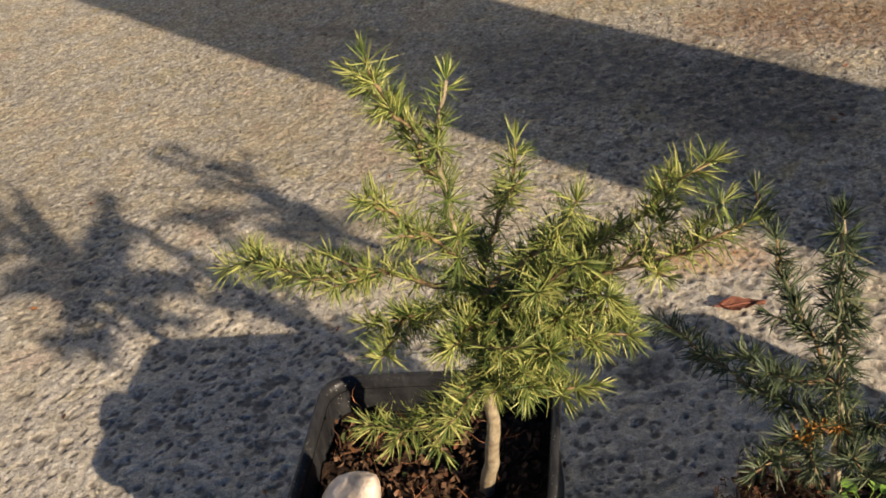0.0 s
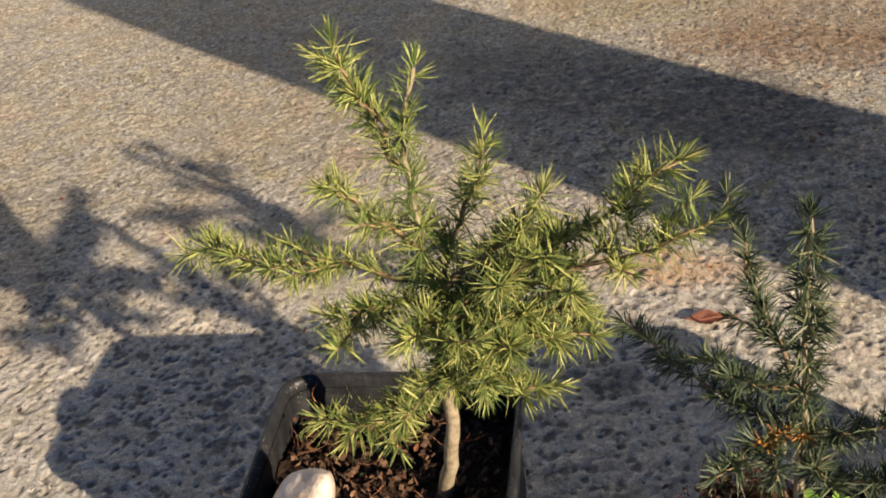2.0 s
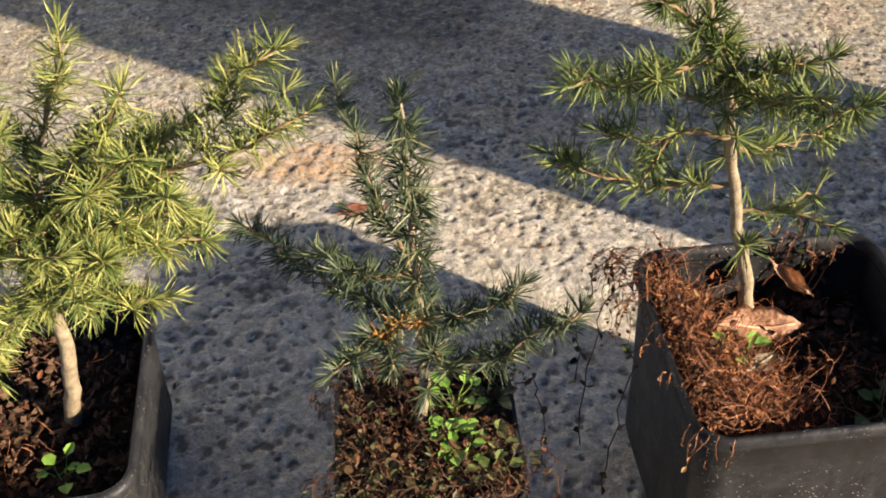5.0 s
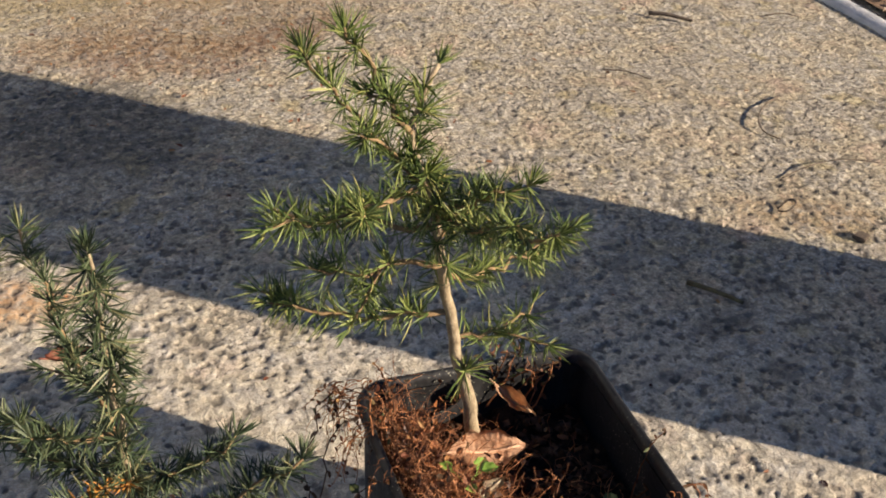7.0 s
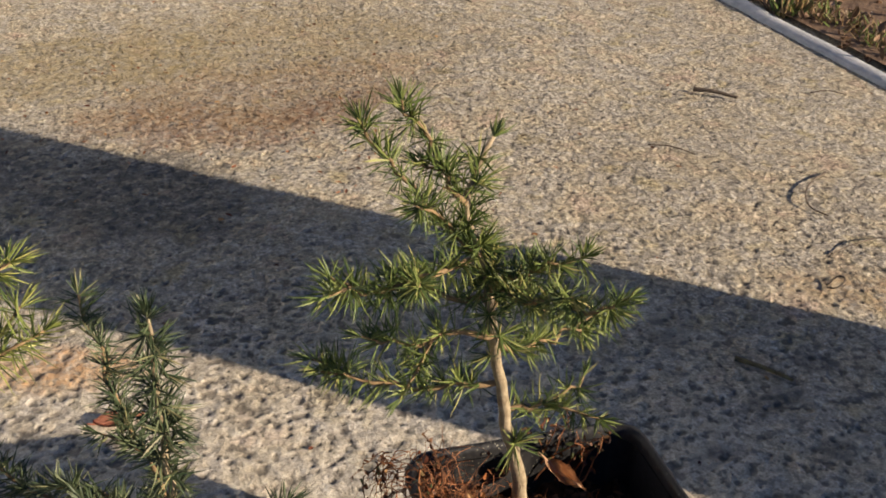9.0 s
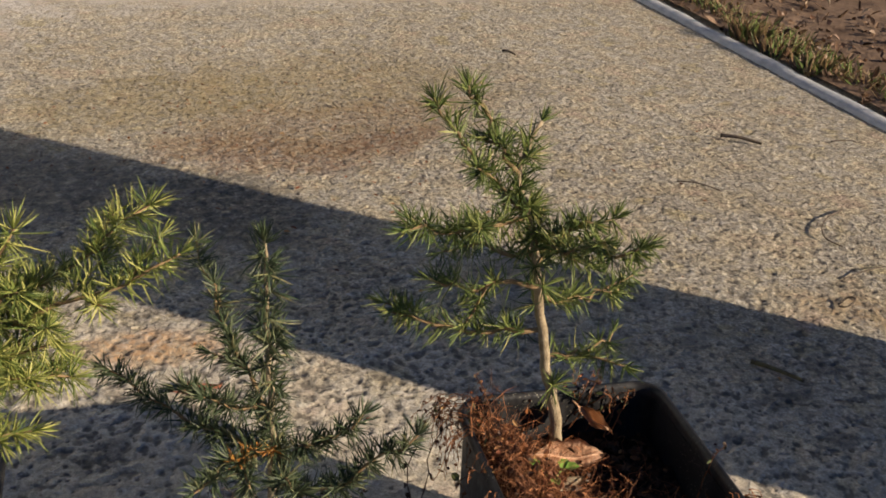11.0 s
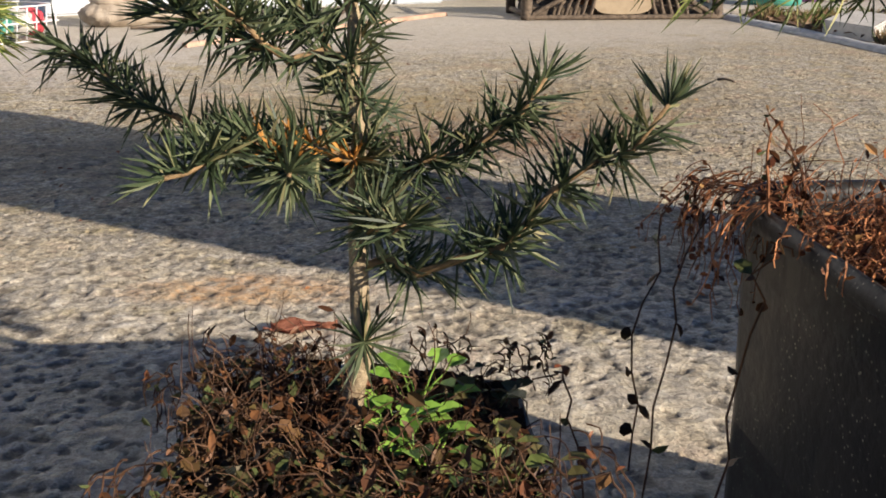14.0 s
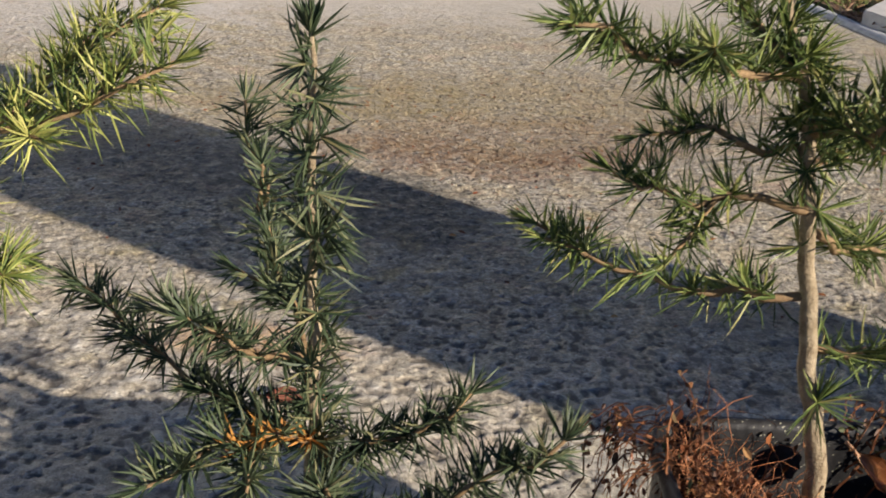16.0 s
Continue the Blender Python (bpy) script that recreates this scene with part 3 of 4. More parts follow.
              (rounded(s * 0.93, r * 0.95), height - 0.005), (rounded(s * 0.925, r * 0.93), height - lip)], False)
    part("rim", bm, PLASTIC, root, smooth=True)
    return root


def soil(x, y, turn, side, z, depth, seed, material, label, amp=0.006, taper=0.9):
    """A rough bed of soil that fills the pot."""
    bm = bmesh.new()
    n = 26
    m = pose(x, y, 0, 0, 0, turn)
    vs = []
    half = side / 2
    for j in range(n + 1):
        row = []
        for i in range(n + 1):
            u, w = (i / n * 2 - 1), (j / n * 2 - 1)
            h = z + amp * 1.6 * noise.noise(Vector((u * 2.3, w * 2.3, seed))) + amp * noise.noise(Vector((u * 9, w * 9, seed + 4)))
            k = 1 - 0.04 * (u * u * w * w)
            row.append(bm.verts.new((u * half * k, w * half * k, h)))
        vs.append(row)
    for j in range(n):
        for i in range(n):
            bm.faces.new((vs[j][i], vs[j][i + 1], vs[j + 1][i + 1], vs[j + 1][i]))
    edge = [v for v in bm.edges if v.is_boundary]
    g = bmesh.ops.extrude_edge_only(bm, edges=edge)
    for v in [q for q in g["geom"] if isinstance(q, bmesh.types.BMVert)]:
        v.co.z = z - depth
        v.co.x *= taper
        v.co.y *= taper
    ob = part("soil", bm, material)
    ob.matrix_world = m
    return tagged(ob, label, "soil")


P1 = (-0.277, 0.062, -6, 0.202, 0.128)
P2 = (0.001, -0.03, -9, 0.124, 0.104)
P3 = (0.238, -0.058, -7, 0.176, 0.175)
pot(*P1, "dusty black square plastic pot with dark soil")
pot(*P2, "small black square pot overgrown with moss")
pot(*P3, "dusty black square plastic pot full of dry moss")
soil(P1[0], P1[1], P1[2], 0.182, 0.092, 0.07, 1, SOIL, "dark crumbly potting soil with bits of bark")
soil(P2[0], P2[1], P2[2], 0.116, 0.106, 0.08, 2, SOIL, "dark soil under moss and small weeds")
soil(P3[0], P3[1], P3[2], 0.157, 0.128, 0.10, 3, SOIL, "dark soil under dry brown moss", 0.009)

# ---------------------------------------------------------------- the three cedars
conifer("cedar_seedling", [(-0.237, 0.060, 0.085), (-0.222, 0.046, 0.14), (-0.217, 0.042, 0.20), (-0.216, 0.045, 0.26), (-0.222, 0.055, 0.297), (-0.224, 0.07, 0.341), (-0.227, 0.085, 0.379), (-0.214, 0.10, 0.418)], (0.0064, 0.0014), [
    (0.80, (-0.263, 0.11, 0.436), 0.006, 1.0, 3), (0.62, (-0.268, 0.06, 0.362), 0.0, 0.9, 2), (0.50, (-0.176, 0.09, 0.374), 0.01, 1.0, 2),
    (0.50, (-0.057, 0.070, 0.352), 0.010, 1.0, 5), (0.48, (-0.048, 0.012, 0.343), 0.006, 0.95, 5), (0.50, (-0.143, 0.02, 0.368), 0.008, 1.0, 2), (0.47, (-0.145, 0.01, 0.330), 0.0, 1.0, 2),
    (0.45, (-0.122, 0.09, 0.295), 0.0, 1.0, 3), (0.38, (-0.121, 0.081, 0.235), 0.0, 0.9, 1), (0.55, (-0.383, 0.087, 0.306), -0.004, 1.05, 6), (0.50, (-0.286, 0.04, 0.279), 0.0, 1.1, 3),
    (0.36, (-0.278, -0.01, 0.220), 0.006, 1.0, 4), (0.45, (-0.228, -0.015, 0.298), 0.0, 1.1, 3), (0.44, (-0.170, -0.02, 0.290), 0.0, 1.2, 5),
    (0.42, (-0.206, -0.02, 0.262), -0.006, 1.2, 5), (0.41, (-0.118, 0.036, 0.248), -0.004, 1.1, 5), (0.38, (-0.166, 0.01, 0.224), -0.004, 1.1, 3), (0.43, (-0.128, 0.02, 0.286), 0.0, 1.0, 3),
], [(0.5, (0.6, -0.5, 0.3), 30), (0.55, (-0.4, -0.5, 0.3), 30), (0.42, (0.2, -0.8, 0.2), 36), (0.66, (0.5, -0.5, 0.3), 30), (0.74, (0.2, -0.7, 0.3), 30), (0.62, (0.1, -0.8, 0.2), 30), (0.46, (-0.3, -0.7, 0.2), 30), (0.86, (0.3, -0.6, 0.4), 24)], GOLD, 0.025,
    "yellow-green cedar seedling in a black pot", 11, 2300, 0.46, 2300, inner=INNER, spurs=3.0)
conifer("cedar_seedling", [(-0.003, -0.0225, 0.095), (0.004, -0.0185, 0.142), (0.004, -0.016, 0.20), (0.002, -0.015, 0.26), (0.0, -0.017, 0.31), (-0.002, -0.020, 0.362)], (0.0046, 0.0009), [
    (0.44, (-0.023, 0.099, 0.306), 0.006, 0.8, 2), (0.40, (-0.095, 0.064, 0.233), 0.010, 1.1, 0), (0.28, (0.091, -0.062, 0.226), 0.012, 1.15, 0), (0.38, (0.061, -0.035, 0.231), 0.010, 1.1, 0),
    (0.42, (-0.057, -0.057, 0.209), -0.004, 1.0, 1), (0.52, (-0.055, 0.0, 0.250), 0.004, 0.9, 1), (0.34, (0.012, -0.055, 0.192), 0.0, 0.8, 0),
], [(0.19, (0.1, -0.9, 0.25), 30), (0.40, (0.0, -0.9, 0.2), 26), (0.71, (0.8, 0.0, 0.2), 26)], BLUE, 0.021,
    "blue-green cedar seedling with some dead needles", 12, 2700, 0.36, 1300, dead=0.42, spurs=1.5, thick=0.00055, whorl=0.024)
conifer("cedar_seedling", [(0.2355, -0.0105, 0.13), (0.225, -0.010, 0.185), (0.212, -0.008, 0.232), (0.199, -0.008, 0.296), (0.190, -0.003, 0.347), (0.184, 0.016, 0.374), (0.2145, 0.0428, 0.400)], (0.0056, 0.0015), [
    (0.83, (0.1556, 0.044, 0.430), 0.004, 1.0, 1), (0.68, (0.1285, 0.036, 0.424), 0.004, 1.0, 1), (0.68, (0.078, -0.050, 0.374), 0.004, 1.0, 2), (0.50, (0.118, 0.0, 0.308), 0.004, 0.85, 1),
    (0.40, (0.100, 0.036, 0.272), 0.010, 1.1, 1), (0.60, (0.219, -0.094, 0.366), 0.004, 1.0, 3), (0.48, (0.288, 0.018, 0.268), 0.006, 0.8, 1), (0.33, (0.275, 0.002, 0.238), 0.008, 0.8, 1), (0.61, (0.224, -0.03, 0.352), 0.0, 0.9, 1),
    (0.56, (0.236, 0.028, 0.32), 0.004, 0.7, 1), (0.57, (0.150, 0.03, 0.325), 0.004, 0.75, 1),
], [(0.25, (0.1, -0.8, 0.2), 34), (0.64, (0.7, -0.1, 0.4), 30), (0.6, (-0.7, 0.1, 0.2), 26), (0.75, (-0.5, 0.2, 0.3), 22), (0.68, (0.6, 0.3, 0.5), 24), (0.88, (0.5, -0.3, 0.5), 20), (0.5, (0.4, -0.7, 0.3), 30), (0.55, (-0.5, -0.6, 0.3), 30), (0.45, (-0.4, 0.2, 0.3), 24), (0.71, (0.1, -0.8, 0.3), 26)], GREEN, 0.0225,
    "green cedar seedling in a pot of dry moss", 13, 2300, 0.58, 900, spurs=1.2, thick=0.0005, whorl=0.03)


# ---------------------------------------------------------------- what grows and lies in the pots
def strand(v, f, p, d, length, r, rng, curl=0.7, drop=0.0, sides=3, steps=6, keep=1.0):
    """A thin wiry stalk that wanders as it grows, at most keep from the middle each way."""
    pts = [Vector(p)]
    d = Vector(d).normalized()
    for _ in range(steps):
        d = (d + Vector((rng.uniform(-curl, curl), rng.uniform(-curl, curl), rng.uniform(-curl, curl) - drop))).normalized()
        q = pts[-1] + d * length / steps
        pts.append(Vector((max(-keep, min(keep, q.x)), max(-keep, min(keep, q.y)), q.z)))
    tube(v, f, pts, [r * (1 - 0.5 * i / steps) for i in range(steps + 1)], sides, False)
    return pts


def leaflet(v, f, p, d, up, length, width):
    """A small folded leaf."""
    d, up = Vector(d).normalized(), Vector(up).normalized()
    a = d.cross(up)
    a = a.normalized() if a.length > 0.01 else Vector((1, 0, 0))
    n = a.cross(d)
    i = len(v)
    v += [p, p + d * length * 0.35 + a * width * 0.5 + n * width * 0.15, p + d * length * 0.75 + a * width * 0.38 + n * width * 0.12, p + d * length - n * width * 0.1,
          p + d * length * 0.75 - a * width * 0.38 + n * width * 0.12, p + d * length * 0.35 - a * width * 0.5 + n * width * 0.15, p + d * length * 0.5 - n * width * 0.08]
    f += [(i, i + 1, i + 6), (i + 1, i + 2, i + 6), (i + 2, i + 3, i + 6), (i + 3, i + 4, i + 6), (i + 4, i + 5, i + 6), (i + 5, i, i + 6)]


def dry_moss(m, half, top, where, count, leaves, label, seed, stalk, leaf, length=0.03, hang=(), lump=0.012, size=1.0):
    """A tangle of dry stalks and tiny leaves heaped on the soil; hang: (x, y, count, length) spots where it trails over the rim."""
    rng = random.Random(seed)
    root = thing("moss_tangle", m, label, "moss", "moss in the pots")
    v, f, lv, lf = [], [], [], []
    for _ in range(count):
        x, y = rng.uniform(-half, half), rng.uniform(-half, half)
        h = where(x / half, y / half)
        if rng.random() > h:
            continue
        z = top + lump * h * rng.random()
        pts = strand(v, f, (x, y, z), (rng.uniform(-0.7, 0.7), rng.uniform(-0.7, 0.7), rng.uniform(-0.1, 0.8)), length * rng.uniform(0.4, 1.9), rng.uniform(0.00018, 0.0004), rng, 0.75, keep=half + 0.002)
        if rng.random() < 0.22:
            leaflet(lv, lf, pts[-1], somewhere(rng), somewhere(rng), rng.uniform(0.003, 0.007), rng.uniform(0.002, 0.005))
    for _ in range(leaves):
        x, y = rng.uniform(-half, half), rng.uniform(-half, half)
        h = where(x / half, y / half)
        if rng.random() > h:
            continue
        p = Vector((x, y, top + lump * 1.1 * h * rng.random()))
        leaflet(lv, lf, p, somewhere(rng), Vector((rng.uniform(-0.6, 0.6), rng.uniform(-0.6, 0.6), 1)), size * rng.uniform(0.003, 0.009), size * rng.uniform(0.002, 0.006))
    for x, y, n, ln in hang:
        out = Vector((x, y, 0)).normalized()
        for _ in range(n):
            p = Vector((x + rng.uniform(-0.012, 0.012), y + rng.uniform(-0.012, 0.012), top + lump * rng.uniform(0.9, 1.05)))
            pts = strand(v, f, p, out * 1.2 + Vector((rng.uniform(-0.4, 0.4), rng.uniform(-0.4, 0.4), 0.5)), ln * rng.uniform(0.5, 1.2), rng.uniform(0.0003, 0.0005), rng, 0.5, 0.5, 3, 10)
            for q in pts[3:]:
                if rng.random() < 0.3:
                    leaflet(lv, lf, q, somewhere(rng), somewhere(rng), rng.uniform(0.002, 0.005), rng.uniform(0.0012, 0.0028))
    raw("tangle", v, f, stalk, root, kind="stuff")
    raw("foliage", lv, lf, leaf, root, kind="stuff")
    return root


STALK = simple("red_brown_stalks", (0.07, 0.022, 0.01), (0.43, 0.185, 0.075), 60, 0.7, 0.3, 0.0, 0.75)
DARKSTALK = simple("dark_stalks", (0.025, 0.013, 0.008), (0.13, 0.065, 0.03), 60, 0.7, 0.3, 0.0)


def clamp(t):
    return max(0.0, min(1.0, t))


M1, M2, M3 = (pose(p[0], p[1], 0, 0, 0, p[2]) for p in (P1, P2, P3))
dry_moss(M3, 0.076, 0.130, lambda u, w: clamp(1.0 - clamp(u * 1.5 + 0.85 + 0.55 * clamp(w + 0.2))) * (0.25 if abs(u + 0.05) < 0.3 and abs(w - 0.12) < 0.28 else 1.0), 4600, 700, "tangled red-brown dry moss spilling over the pot rim", 31, STALK, MOSS, 0.027,
         ((-0.088, 0.072, 34, 0.04), (-0.088, 0.042, 24, 0.045), (-0.086, 0.0, 10, 0.016), (-0.084, -0.04, 8, 0.014), (-0.077, -0.078, 9, 0.022), (0.03, 0.088, 10, 0.03), (0.081, -0.068, 7, 0.026)), 0.05)
dry_moss(M3, 0.070, 0.130, lambda u, w: 0.6 * clamp(0.75 - u * 0.5 - w * 0.35), 620, 900, "loose dry stalks and leaf bits strewn on the soil", 34, STALK, MOSS, 0.024, (), 0.012)
dry_moss(M2, 0.059, 0.108, lambda u, w: clamp(0.95 - 0.75 * clamp(u * 1.1 + 0.1 + w * 0.5)), 1000, 1300, "dark brown dry moss and leaves covering the small pot", 32, DARKSTALK, DARKMOSS, 0.019,
         ((-0.061, -0.038, 12, 0.028), (-0.061, 0.029, 12, 0.028), (-0.033, -0.063, 13, 0.033), (0.0, -0.064, 13, 0.038), (0.038, -0.063, 12, 0.038), (0.063, -0.029, 8, 0.038), (-0.067, -0.052, 6, 0.057), (0.06, 0.05, 12, 0.02), (0.03, 0.06, 12, 0.02), (-0.03, 0.06, 12, 0.02)), 0.014, 0.95)
dry_moss(M1, 0.084, 0.094, lambda u, w: clamp(0.75 - 0.8 * clamp(u - 0.1)) * 0.7, 170, 500, "dry needles and bark crumbs scattered on the soil", 33, STALK, DARKMOSS, 0.03, (), 0.006)


def crumbs(m, half, z, count, seed, label):
    """Bits of bark and grit lying on the soil."""
    rng = random.Random(seed)
    v, f = [], []
    for _ in range(count):
        c = Vector((rng.uniform(-half, half), rng.uniform(-half, half), z + rng.uniform(-0.002, 0.004)))
        e = [somewhere(rng).normalized() * rng.uniform(0.0015, 0.005) for _ in range(3)]
        i = len(v)
        v += [c + e[0], c - e[0], c + e[1], c - e[1], c + e[2], c - e[2]]
        f += [(i, i + 2, i + 4), (i + 2, i + 1, i + 4), (i + 1, i + 3, i + 4), (i + 3, i, i + 4), (i + 2, i, i + 5), (i + 1, i + 2, i + 5), (i + 3, i + 1, i + 5), (i, i + 3, i + 5)]
    ob = raw("bark_crumbs", v, f, simple("bark_crumbs", (0.03, 0.018, 0.01), (0.16, 0.09, 0.05), 70, 0.9, 0.2, 0.0, 0.5), kind="stuff")
    ob.matrix_world = m
    tagged(ob, label, "soil crumbs")


crumbs(M1, 0.082, 0.094, 900, 41, "brown bark crumbs on the soil")
crumbs(M3, 0.073, 0.13, 600, 42, "brown bark crumbs under the moss")
crumbs(M2, 0.053, 0.107, 400, 43, "brown bark crumbs among moss")


def weed(x, y, z, count, size, seed, label, material=None):
    """A low weed: a rosette of round fleshy leaves on short stalks."""
    rng = random.Random(seed)
    root = thing("weed", pose(x, y, z), label, "weed", "weeds in the pots")
    v, f, lv, lf = [], [], [], []
    for i in range(count):
        a = i * 2.4 + rng.uniform(-0.3, 0.3)
        d = Vector((math.cos(a), math.sin(a), rng.uniform(0.5, 1.6)))
        pts = strand(v, f, (rng.uniform(-0.3, 0.3) * size, rng.uniform(-0.3, 0.3) * size, 0), d, size * rng.uniform(0.7, 1.5), 0.0005, rng, 0.25, 0, 4, 4)
        leaflet(lv, lf, pts[-1], Vector((d.x, d.y, 0.25)), (0, 0, 1), size * rng.uniform(0.7, 1.05), size * rng.uniform(0.65, 0.9))
    raw("stalk", v, f, material or WEED, root, kind="stuff")
    raw("foliage", lv, lf, material or WEED, root, kind="stuff")


weed(-0.241, 0.005, 0.093, 6, 0.011, 51, "tiny bright green weed seedling on the soil")
weed(0.023, -0.014, 0.112, 11, 0.011, 52, "bright green low weed between moss")
weed(0.013, -0.043, 0.112, 10, 0.011, 53, "bright green low weed between moss")
weed(0.018, -0.058, 0.112, 9, 0.010, 57, "bright green low weed between moss")
weed(0.032, -0.074, 0.108, 8, 0.010, 59, "dull green weed on the moss", GREEN)
weed(0.040, -0.048, 0.108, 7, 0.009, 58, "dull green weed on the moss", GREEN)
weed(0.002, -0.084, 0.107, 8, 0.010, 60, "dull green weed on the moss", GREEN)
for i, (x, y) in enumerate(((-0.046, -0.046), (-0.035, -0.072), (-0.018, -0.078), (0.048, -0.066), (-0.008, -0.086), (0.05, -0.02))):
    weed(x, y, 0.108, 7, 0.010, 120 + i, "dull olive weed leaves between moss", OLIVE)
weed(0.198, -0.066, 0.162, 4, 0.012, 55, "small green sprout in dry moss")
weed(0.285, -0.11, 0.13, 7, 0.012, 56, "dull green weed in the shaded soil", GREEN)


def fallen_leaf(name, m, length, width, curl, wave, material, label, seed, group=""):
    """A curled dry leaf with a midrib and a short stalk."""
    rng = random.Random(seed)
    root = thing(name, m, label, "leaf", group)
    bm = bmesh.new()
    nx, ny = 14, 6
    rows = []
    for i in range(nx + 1):
        t = i / nx
        w = width * (math.sin(math.pi * t ** 0.8) ** 1.05 + 0.02) * (1 + 0.10 * math.sin(i * 2.7 + seed) + 0.10 * math.sin(i * 1.3 + seed * 2))
        row = []
        for j in range(ny + 1):
            u = j / ny * 2 - 1
            z = curl * width * abs(u) ** 1.6 + wave * math.sin(t * 7 + u * 2 + seed) + curl * 0.4 * length * (t - 0.5) ** 2
            edge = 1 + 0.05 * (j % 2)
            z -= 0.0011 * (length / 0.04) * abs(math.sin((t * 6 - abs(u)) * math.pi))
            row.append(bm.verts.new((length * (t - 0.5), w * 0.5 * u * edge, z + rng.uniform(-1, 1) * 0.0004)))
        rows.append(row)
    for i in range(nx):
        for j in range(ny):
            bm.faces.new((rows[i][j], rows[i + 1][j], rows[i + 1][j + 1], rows[i][j + 1]))
    bmesh.ops.solidify(bm, geom=bm.faces[:], thickness=0.0005)
    part("blade", bm, material, root, smooth=True)
    v, f = [], []
    tube(v, f, [(length * (t / 8 - 0.62), 0, 0.0006 + wave * math.sin((t / 8 - 0.12) * 7 + seed) + curl * 0.4 * length * (t / 8 - 0.62) ** 2) for t in range(9)], [0.0009] * 9, 5)
    raw("midrib", v, f, material, root, smooth=True)


fallen_leaf("dry_leaf", pose(0.224, -0.043, 0.164, 26, 4, -10), 0.056, 0.027, 0.14, 0.0035, DRYLEAF, "curled orange-brown dry leaf on moss", 1)
fallen_leaf("dry_leaf", pose(0.265, -0.008, 0.163, 34, 14, -62), 0.036, 0.011, 0.8, 0.005, CURLLEAF, "tightly curled brown dry leaf on moss", 2)
fallen_leaf("dry_leaf", pose(0.209, -0.075, 0.166, 18, 4, 24), 0.027, 0.010, 0.3, 0.001, TAN, "small pale dry leaf on moss", 3)
fallen_leaf("red_leaf", pose(0.018, 0.351, 0.004, 8, 0, -4), 0.046, 0.016, 0.25, 0.002, REDLEAF, "dark red fallen leaf lying on concrete", 4)


def build_stone():
    bm = bmesh.new()
    bmesh.ops.create_icosphere(bm, subdivisions=4, radius=1.0)
    for w in bm.verts:
        c = w.co.copy()
        k = 1 + 0.10 * noise.noise(c * 1.3 + Vector((4, 1, 2))) + 0.03 * noise.noise(c * 4)
        n = sum(abs(q) ** 3.4 for q in c) ** (-1 / 3.4)
        flat = [q * n for q in c]
        w.co = Vector((flat[0] * 0.0205 * (1 - 0.2 * flat[2]) + 0.005 * flat[2], flat[1] * 0.02, flat[2] * (0.034 + 0.007 * flat[0]))) * k * 1.12
    ob = part("stone", bm, STONE, smooth=True)
    ob.matrix_world = pose(-0.330, 0.012, 0.131, 10, 12, -6)
    tagged(ob, "pale cream rounded stone lying on soil", "stone")


build_stone()


def dry_weed(x, y, z, count, height, seed, label, lean=(0, 0)):
    """A withered weed: thin bent stalks with shrivelled leaves."""
    rng = random.Random(seed)
    root = thing("withered_weed", pose(x, y, z), label, "weed", "withered weeds")
    v, f, lv, lf = [], [], [], []
    for _ in range(count):
        pts = strand(v, f, (rng.uniform(-0.008, 0.008), rng.uniform(-0.008, 0.008), 0), (lean[0] + rng.uniform(-0.4, 0.4), lean[1] + rng.uniform(-0.4, 0.4), 1.0), height * rng.uniform(0.6, 1.2), 0.0008, rng, 0.3, 0.0, 4, 8)
        for q in pts[3:]:
            for _ in range(2):
                leaflet(lv, lf, q, somewhere(rng), somewhere(rng), rng.uniform(0.003, 0.0065), rng.uniform(0.0015, 0.0032))
    raw("stalk", v, f, STALK, root, kind="stuff")
    raw("foliage", lv, lf, DARKMOSS, root, kind="stuff")


dry_weed(0.258, 0.016, 0.14, 5, 0.058, 61, "withered red-brown weed at the pot rim", (0.1, 0.1))
dry_weed(0.282, 0.012, 0.135, 5, 0.052, 62, "withered red-brown weed at the pot rim", (0.2, 0.1))
dry_weed(0.305, -0.10, 0.13, 5, 0.055, 63, "withered reddish weed in the pot corner", (0.3, 0.2))
dry_weed(0.165, -0.012, 0.165, 4, 0.045, 64, "withered dark weed hanging over the rim", (-0.5, 0.2))


def trailing(m, spots, seed, label):
    """Dead runners that trail over the rim and down to the ground."""
    rng = random.Random(seed)
    root = thing("trailing_stems", m, label, "weed", "withered weeds")
    lv, lf = [], []
    for x, y, z, reach, down in spots:
        v, f = [], []
        pts = [Vector((x, y, z))]
        out = Vector((x, y, 0)).normalized()
        for i in range(1, 15):
            t = i / 14
            pts.append(Vector((x, y, z)) + out * reach * math.sin(t * 1.5) + Vector((rng.uniform(-1, 1), rng.uniform(-1, 1), 0)) * 0.004 + Vector((0, 0, 0.012 * math.sin(t * 5) - down * t * t)))
        tube(v, f, pts, [0.00045] * len(pts), 4)
        raw("runner", v, f, DARKSTALK, root, smooth=True)
        for q in pts[3:]:
            for _ in range(2):
                if rng.random() < 0.33:
                    leaflet(lv, lf, q, somewhere(rng), somewhere(rng), rng.uniform(0.004, 0.009), rng.uniform(0.003, 0.007))
    raw("foliage", lv, lf, DARKMOSS, root, kind="stuff")


trailing(M3, [(-0.091, 0.073, 0.172, 0.035, 0.12), (-0.092, 0.05, 0.172, 0.03, 0.16), (-0.092, 0.0, 0.17, 0.02, 0.14)], 71, "dark dead runners trailing down the pot side")
trailing(M2, [(0.064, 0.03, 0.112, 0.024, 0.09), (0.064, -0.04, 0.112, 0.03, 0.1), (-0.065, -0.05, 0.113, 0.03, 0.07)], 72, "dark dead runners trailing from the small pot")


# ---------------------------------------------------------------- small litter on the concrete
